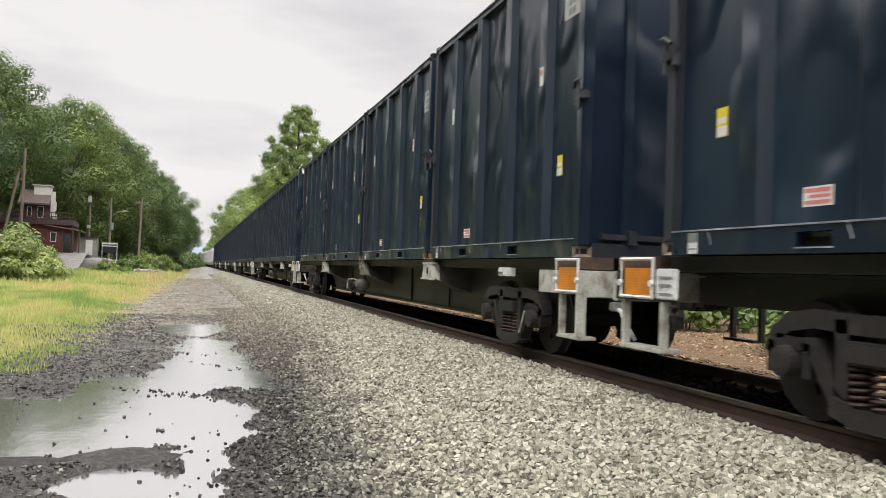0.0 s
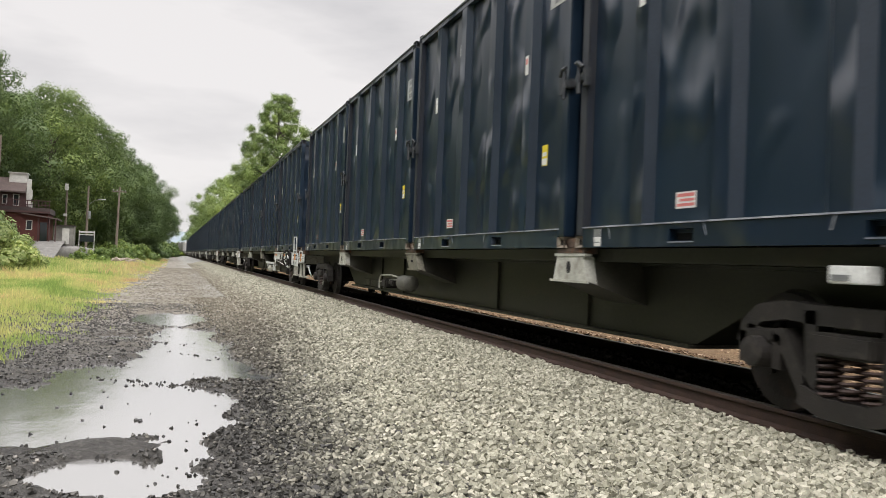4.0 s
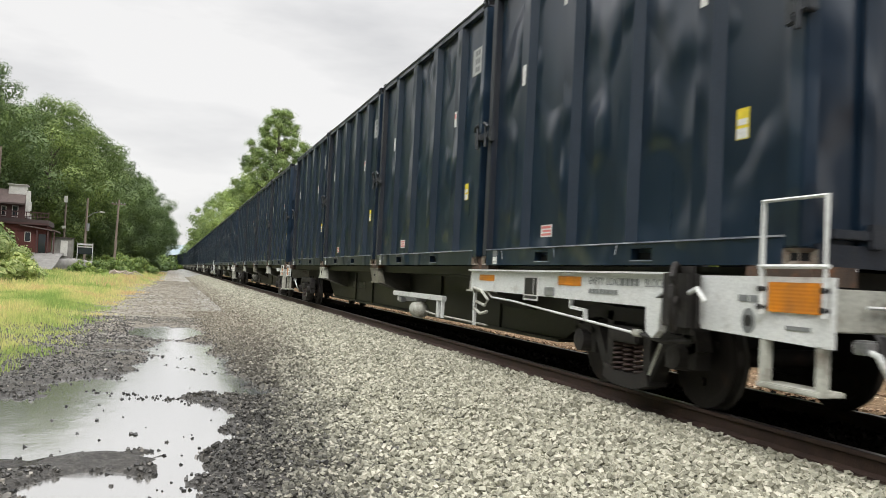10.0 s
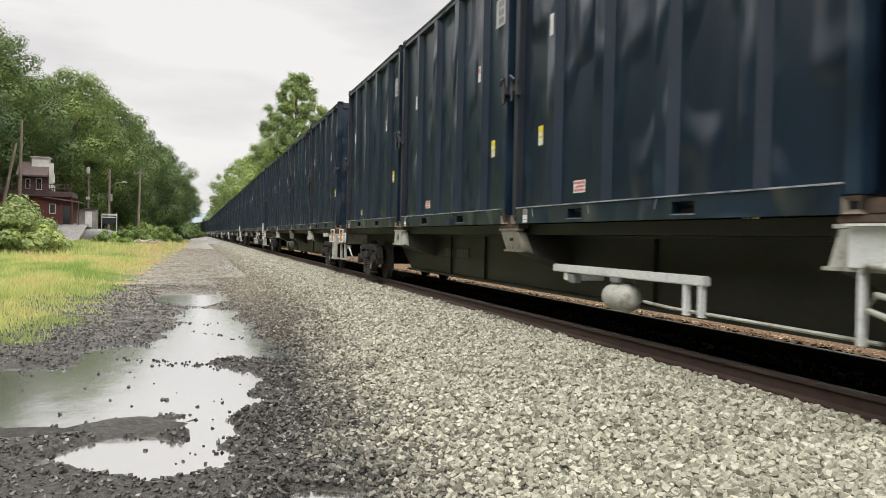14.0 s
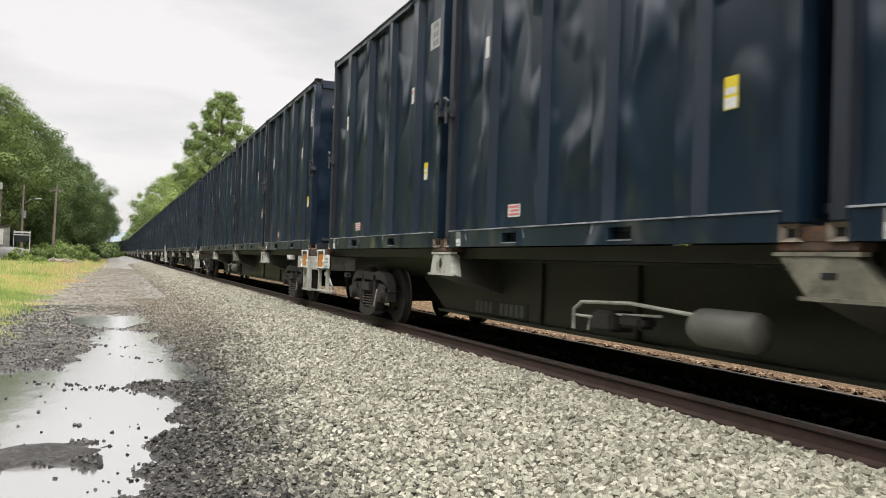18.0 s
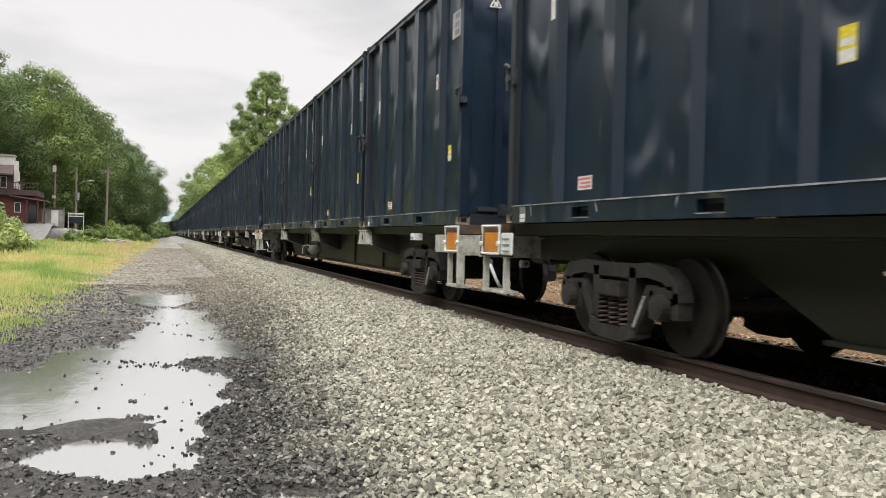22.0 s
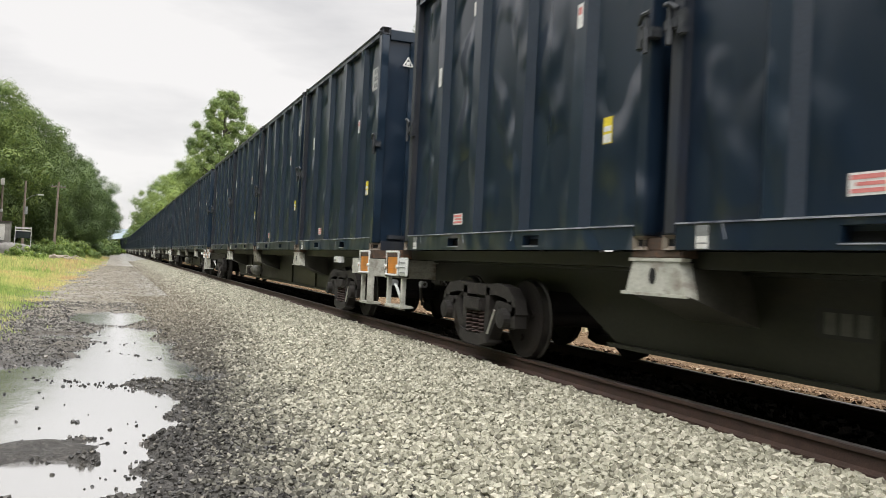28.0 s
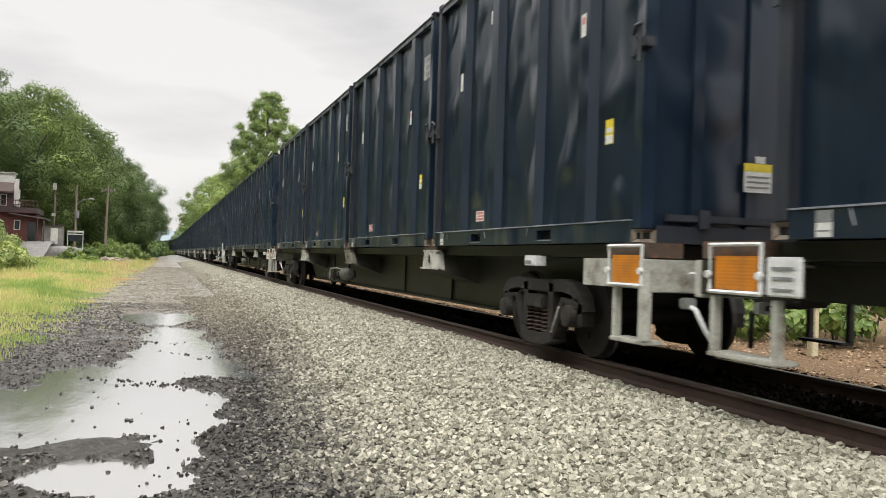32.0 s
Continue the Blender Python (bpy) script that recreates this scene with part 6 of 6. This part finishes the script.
for k, (x, y, s) in enumerate([(-8.6, 97, 0.8), (-6.6, 100, 0.95), (-6.0, 111, 1.15), (-5.2, 122, 1.35), (-8.0, 135, 1.5), (-7.0, 145, 1.4), (-6.0, 157, 1.5), (-9.5, 150, 1.5), (-5.2, 172, 1.6), (-4.4, 190, 1.7), (-3.4, 215, 1.9), (-2.6, 245, 2.1), (-4, 260, 2.4), (-3.5, 285, 2.5), (-12, 140, 1.2), (-17, 128, 1.2), (-22, 122, 1.5), (-2.4, 300, 2.4), (-4.4, 320, 2.8), (-7, 345, 3.0), (0.3, 292, 1.7), (-0.6, 330, 3.0),
                               (14, 22, 1.0), (15.5, 27, 1.2), (14.8, 34, 1.1), (13.6, 14, 0.9), (15, 9, 1.0), (14.5, 44, 1.2), (13.5, 55, 1.1), (13, 68, 1.2), (12, 82, 1.2), (11.5, 95, 1.3)]):
    put(low[k % 2], "low%d" % (k % 2), x, y, 53 * k, s)

# single weeds in the grass
for k in range(16):
    wy_ = 15.5 + 2.2 * k + rnd.uniform(-0.8, 0.8)
    put(low[k % 2], "low%d" % (k % 2), -4.1 - 0.085 * wy_ - rnd.uniform(0, 2.5), wy_, 41 * k, rnd.uniform(0.10, 0.22))


# ---- grass ----
def grass(name, n, seed, region, tall, label):
    rng = np.random.default_rng(seed)
    x0, x1, y0, y1, power = region
    x, y = rng.uniform(x0, x1, n), y0 + (y1 - y0) * rng.uniform(0, 1, n) ** power
    edge = -2.05 - 0.6 * smooth01(15.5, 12.5, y) + 0.95 * smooth01(30, 90, y) + 0.5 * wobble(x, y, 0.8, 2.0) + 0.25 * wobble(x, y, 2.6, 5.0) + rng.normal(0, 0.28, n)
    keep = x < edge
    x, y, edge = x[keep], y[keep], edge[keep]
    n = len(x)
    h = tall * rng.uniform(0.35, 1.15, n) * (0.35 + 0.65 * smooth01(0.0, 2.2, edge - x)) * (0.85 + 0.3 * wobble(x, y, 0.5, 6.0))
    w = (0.004 + 0.00035 * y) * rng.uniform(0.6, 1.4, n)
    a = rng.uniform(0, 6.283, n)
    lean = rng.uniform(0.05, 0.5, n) * h
    b = rng.uniform(0, 6.283, n)
    z = ground_z(x, y) - 0.02
    p0 = np.stack([x - w * np.cos(a), y - w * np.sin(a), z], 1)
    p1 = np.stack([x + w * np.cos(a), y + w * np.sin(a), z], 1)
    mx, my = x + lean * 0.35 * np.cos(b), y + lean * 0.35 * np.sin(b)
    p2 = np.stack([mx + 0.7 * w * np.cos(a), my + 0.7 * w * np.sin(a), z + h * 0.6], 1)
    p3 = np.stack([mx - 0.7 * w * np.cos(a), my - 0.7 * w * np.sin(a), z + h * 0.6], 1)
    p4 = np.stack([x + lean * np.cos(b), y + lean * np.sin(b), z + h], 1)
    v = np.stack([p0, p1, p2, p3, p4], 1).reshape(-1, 3)
    k = 5 * np.arange(n)[:, None]
    faces = (k + np.array([0, 1, 2, 3])).tolist() + (k + np.array([3, 2, 4])).tolist()
    me = bpy.data.meshes.new(name)
    me.from_pydata(v.tolist(), [], faces)
    me.materials.append(M["grass"])
    return tagged(new(name, me), label, "grass", kind="stuff")


grass("grass", 105000, 31, (-11, -1.0, 12.2, 48, 1.5), 0.32, "long green and golden meadow grass by the lane")
grass("grass", 55000, 32, (-26, -0.6, 47, 170, 1.3), 0.5, "tall golden meadow grass farther along the lane")

# ---- buildings and poles ----
def pane_window(parent, x0, x1, y, z0, z1, frame_mat="trim"):
    w = part("window", boxes((x0, x1, y - 0.05, y - 0.02, z0, z0 + 0.08), (x0, x1, y - 0.05, y - 0.02, z1 - 0.08, z1), (x0, x0 + 0.08, y - 0.05, y - 0.02, z0, z1), (x1 - 0.08, x1, y - 0.05, y - 0.02, z0, z1)), frame_mat, parent, "white window frame")
    part("pane", boxes((x0 + 0.08, x1 - 0.08, y - 0.03, y - 0.005, z0 + 0.08, z1 - 0.08)), "glass", w)


house = thing("house", "dark red hillside house with a grey shingle roof", "house")
house.matrix_basis = pose(-18.9, 112, 3.1, 0, 0, 3)
part("lower_wall", boxes((-4.6, 4.3, 0.0, 8.0, -1.0, 2.45)), "brick", house, "red painted lower storey")
for k in range(9):
    part("siding", boxes((-4.6, 4.3, -0.03, -0.002, -0.9 + 0.36 * k, -0.58 + 0.36 * k)), "brick", house)
part("deck_roof", boxes((-4.9, 4.5, -0.5, 8.2, 2.46, 3.1)), "flat_roof", house, "dark flat roof edge")
part("fascia", boxes((-4.9, 4.5, -0.54, -0.502, 2.46, 2.7)), "maroon", house)
lean = bmesh.new()
v_ = [lean.verts.new(q) for q in ((1.4, -0.7, 2.44), (5.4, -0.7, 1.95), (5.4, 8.0, 1.95), (1.4, 8.0, 2.44), (1.4, -0.7, 2.3), (5.4, -0.7, 1.8), (5.4, 8.0, 1.8), (1.4, 8.0, 2.3))]
for q in ((0, 1, 2, 3), (7, 6, 5, 4), (0, 4, 5, 1), (1, 5, 6, 2), (2, 6, 7, 3), (3, 7, 4, 0)):
    lean.faces.new([v_[i] for i in q])
part("lean_to_roof", lean, "shingle", house)
for x in (3.3, 4.5, 5.2):
    part("porch_post", boxes((x - 0.07, x + 0.07, -0.65, -0.51, -1.0, 1.85)), "maroon", house)
part("upper_wall", boxes((-1.2, 1.7, 1.0, 6.0, 3.1, 5.1)), "maroon", house, "dark red upper storey")
roof = bmesh.new()
plate(roof, [(0.4, 4.85), (3.5, 6.65), (6.6, 4.85), (6.6, 5.05), (3.5, 6.85), (0.4, 5.05)], -1.9, 1.65)
part("roof", roof, "shingle", house, "grey-brown shingle roof")
part("dormer", boxes((-0.4, 1.5, 2.4, 4.8, 6.0, 7.35), (-0.55, 1.65, 2.2, 5.0, 7.35, 7.45)), "trim", house, "pale dormer with a flat cap")
part("side_trim", boxes((1.701, 2.2, 1.0, 1.4, 3.4, 6.6), (1.701, 2.0, 1.4, 5.6, 3.3, 4.0), (2.0, 2.35, 0.9, 1.3, 4.2, 5.3)), "trim", house, "pale flaking trim")
pane_window(house, 0.25, 0.95, 1.0, 3.3, 4.7)
pane_window(house, -0.9, -0.35, 1.0, 3.4, 4.6)
pane_window(house, 1.9, 2.6, -0.04, 0.4, 1.6)
part("door", boxes((3.45, 4.25, -0.09, -0.035, -0.9, 1.4)), "glass", house, "dark doorway")
rail_ = bmesh.new()
for k in range(24):
    x = -4.8 + 0.4 * k
    box(rail_, x - 0.035, x + 0.035, -0.45, -0.38, 3.1, 3.9)
box(rail_, -4.9, 4.5, -0.46, -0.34, 3.9, 4.0)
box(rail_, -4.9, 4.5, -0.44, -0.36, 3.4, 3.48)
part("deck_railing", rail_, "maroon", house, "dark wooden deck railing")

shed = thing("shed", "small pale shed by the drive", "shed")
shed.matrix_basis = pose(-13.15, 113, 2.2)
part("wall", boxes((-0.9, 1.4, 0, 2, -1.2, 2.0)), "concrete", shed, "weathered grey shed wall")
part("door", boxes((0.1, 0.9, -0.04, -0.002, -0.2, 1.7)), "trim", shed, "pale shed door")
part("roof", boxes((-1.0, 1.5, -0.2, 2.1, 2.002, 2.1)), "flat_roof", shed)

wall_ = thing("retaining_wall", "low curved grey rubble wall by the drive", "wall")
bm = bmesh.new()
rings = []
for k in range(25):
    q = k / 24
    x, y = -14.0 + 5.4 * q, 109 + 2.4 * math.sin(q * 3.0) + 2.0 * q
    top = 1.15 + 0.6 * math.sin(math.pi * min(1.0, 0.12 + 0.8 * q)) + 0.05 * math.sin(k * 2.3)
    rings.append([bm.verts.new(p) for p in ((x, y - 0.9, -0.2), (x, y - 0.45, top * 0.8), (x, y, top), (x, y + 0.5, top * 0.9), (x, y + 1.0, -0.2))])
for p, q in zip(rings, rings[1:]):
    for i in range(4):
        bm.faces.new((p[i], q[i], q[i + 1], p[i + 1]))
    bm.faces.new((p[4], q[4], q[0], p[0]))
bm.faces.new(rings[0])
bm.faces.new(rings[-1][::-1])
part("wall", bm, "concrete", wall_, smooth=True)

drive = tagged(sheet("driveway", np.linspace(-19.0, -12.6, 14), np.linspace(101.0, 117.0, 24), lambda a, b: 0.35 + 2.0 * smooth01(101, 114, b) + 0.06 * wobble(a, b, 1.3, 3.0), "concrete"), "grey gravel drive rising to the house", "driveway", kind="structure")

gate = thing("metal_gate", "white framed sign board by the drive", "gate")
gate.matrix_basis = pose(-10.7, 118, 1.9)
for x in (-0.95, 0.87):
    part("post", boxes((x, x + 0.08, 0, 0.08, -1.2, 1.95)), "trim", gate)
part("board", boxes((-0.95, 0.95, -0.03, -0.002, 1.66, 1.86)), "trim", gate, "white board")
part("bar", boxes((-0.95, 0.95, -0.03, -0.002, 1.36, 1.48)), "trim", gate, "white board")
part("panel", boxes((-0.87, 0.87, 0.02, 0.06, 0.5, 1.34)), "glass", gate, "dark panel")


def utility_pole(x, y, h, lean=0.0, arms=True, lamp=False, label="weathered wooden utility pole"):
    p = thing("utility_pole", label, "pole", "utility poles")
    p.matrix_basis = pose(x, y, float(ground_z(x, y)) - 0.2, 0, lean, 0)
    part("shaft", tube([(0, 0, 0), (0, 0, h * 0.5), (0, 0, h)], 0.16, 10, radii=[0.19, 0.16, 0.12]), "pole", p)
    if arms:
        part("crossarm", boxes((-0.9, 0.9, -0.16, -0.06, h - 0.7, h - 0.56)), "pole", p)
        for dx in (-0.75, -0.3, 0.3, 0.75):
            ins = turned([(h - 0.56, 0.03), (h - 0.5, 0.06), (h - 0.42, 0.05), (h - 0.38, 0.02)], 8, "Z")
            bmesh.ops.translate(ins, verts=ins.verts, vec=(dx, -0.11, 0))
            part("insulator", ins, "galv", p)
    if lamp:
        part("lamp_arm", tube([(0, 0, h - 2.6), (0.9, -0.3, h - 1.9), (1.7, -0.6, h - 1.75)], 0.04, 6), "galv", p)
        part("lamp_head", boxes((1.6, 2.3, -0.75, -0.45, h - 1.82, h - 1.68), bevel=0.04), "trim", p, "pale street lamp head")
        part("transformer", tube([(0.25, -0.2, h - 4.4), (0.25, -0.2, h - 3.4)], 0.2, 10), "galv", p)
    return p


utility_pole(-17.1, 94, 12.2, 0.8, False, label="tall bare brown utility pole before the house")
utility_pole(-19.0, 93.5, 9.6, 10, False, label="leaning brown pole by the house")
utility_pole(-7.25, 120, 10.0, 1.0, True, False, label="grey utility pole at the wood's edge")
utility_pole(-14.2, 126, 9.4, 0, False, label="grey pole with pale boxes at the wood's edge")
pb = thing("meter_box", "pale boxes on the pole at the wood's edge", "box")
pb.matrix_basis = pose(-14.2, 125.7, 0)
part("box", boxes((-0.22, 0.22, -0.2, 0.1, 9.4, 10.3), bevel=0.03), "trim", pb)
part("small_box", boxes((-0.25, 0.2, -0.2, 0.05, 5.8, 6.2), bevel=0.03), "trim", pb)
utility_pole(-11.2, 123, 10.0, 0, False, True, label="thin dark pole with a street lamp arm")

logs = thing("driftwood_pile", "bleached branches lying in the golden grass", "branches")
logs.matrix_basis = pose(-4.2, 88, float(ground_z(-4.2, 88)))
rl = random.Random(8)
for k in range(9):
    x, y, a = rl.uniform(-1.2, 1.2), rl.uniform(-1.5, 1.5), rl.uniform(-0.6, 0.6)
    L = rl.uniform(0.8, 1.7)
    part("branch", tube([(x - L * math.cos(a) / 2, y, 0.25 + rl.uniform(0, 0.3)), (x, y + 0.1, 0.45 + rl.uniform(0, 0.3)), (x + L * math.cos(a) / 2, y + L * math.sin(a), 0.2 + rl.uniform(0, 0.5))], 0.07, 6, radii=[0.08, 0.07, 0.03]), "drift", logs)

tarp = thing("covered_vehicle", "orange-red covered vehicle in the yard by the house", "vehicle")
tarp.matrix_basis = pose(-22.8, 98, float(ground_z(-22.8, 98)) + 0.6)
part("cover", boxes((-1.9, 1.9, -1.0, 1.0, 0.4, 1.9), bevel=0.4), "tarp", tarp)
part("base", boxes((-1.6, 1.6, -0.8, 0.8, -0.6, 0.41)), "flat_roof", tarp)

for k, (x, y) in enumerate([(10.6, 7.4), (10.9, 12.0), (10.4, 3.9), (11.2, 18.5)]):
    p = thing("marker_post", "short cream post beyond the rails", "post", "cream posts")
    p.matrix_basis = pose(x, y, float(ground_z(x, y)))
    part("shaft", boxes((-0.07, 0.07, -0.07, 0.07, -0.1, 0.85), bevel=0.01), "cream", p)
    part("cap", boxes((-0.09, 0.09, -0.09, 0.09, 0.852, 0.9)), "cream", p)

far_hills = tagged(sheet("backdrop", np.linspace(-1800, 1800, 60), np.array([2600.0, 2700.0, 2900.0, 3200.0]), lambda a, b: np.where(b < 2650, -5.0, np.where(b < 2750, 30 + 14 * np.sin(a * 0.004 + 1) + 8 * np.sin(a * 0.011), np.where(b < 3000, 60 + 20 * np.sin(a * 0.003) + 9 * np.sin(a * 0.009 + 2), -5))), "ground"), "far hills with haze painted into their colour", "hill", kind="structure")
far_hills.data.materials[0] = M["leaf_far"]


def motions():
    """The train runs away along the line; wheelsets turn while they pass the lane."""
    times = [float(k) for k in range(33)]
    radius = 0.457
    for ob, u0, off, n in TRAIN:
        walk(ob, [(t, track_pose(along(t) + u0) @ off) for t in times])
        if n is None:
            continue
        for tr in ob.children:
            if not tr.name.startswith("truck"):
                continue
            for w in tr.children:
                if not w.name.startswith("wheelset"):
                    continue
                y0 = u0 + tr.location.y + w.location.y
                here = w.location.copy()
                rows, last = [], None
                frames = [k for k in range(0, 961) if 1.0 < along(k / 30) + y0 < 34.0]
                if not frames:
                    continue
                keys = sorted({0, max(0, frames[0] - 1), *frames, min(960, frames[-1] + 1), 960})
                for k in keys:
                    kk = min(max(k, frames[0]), frames[-1])
                    turn = -(along(kk / 30) - along(0)) / radius
                    rows.append((k / 30, Matrix.Translation(here) @ Matrix.Rotation(turn, 4, "X")))
                walk(w, rows)


motions()
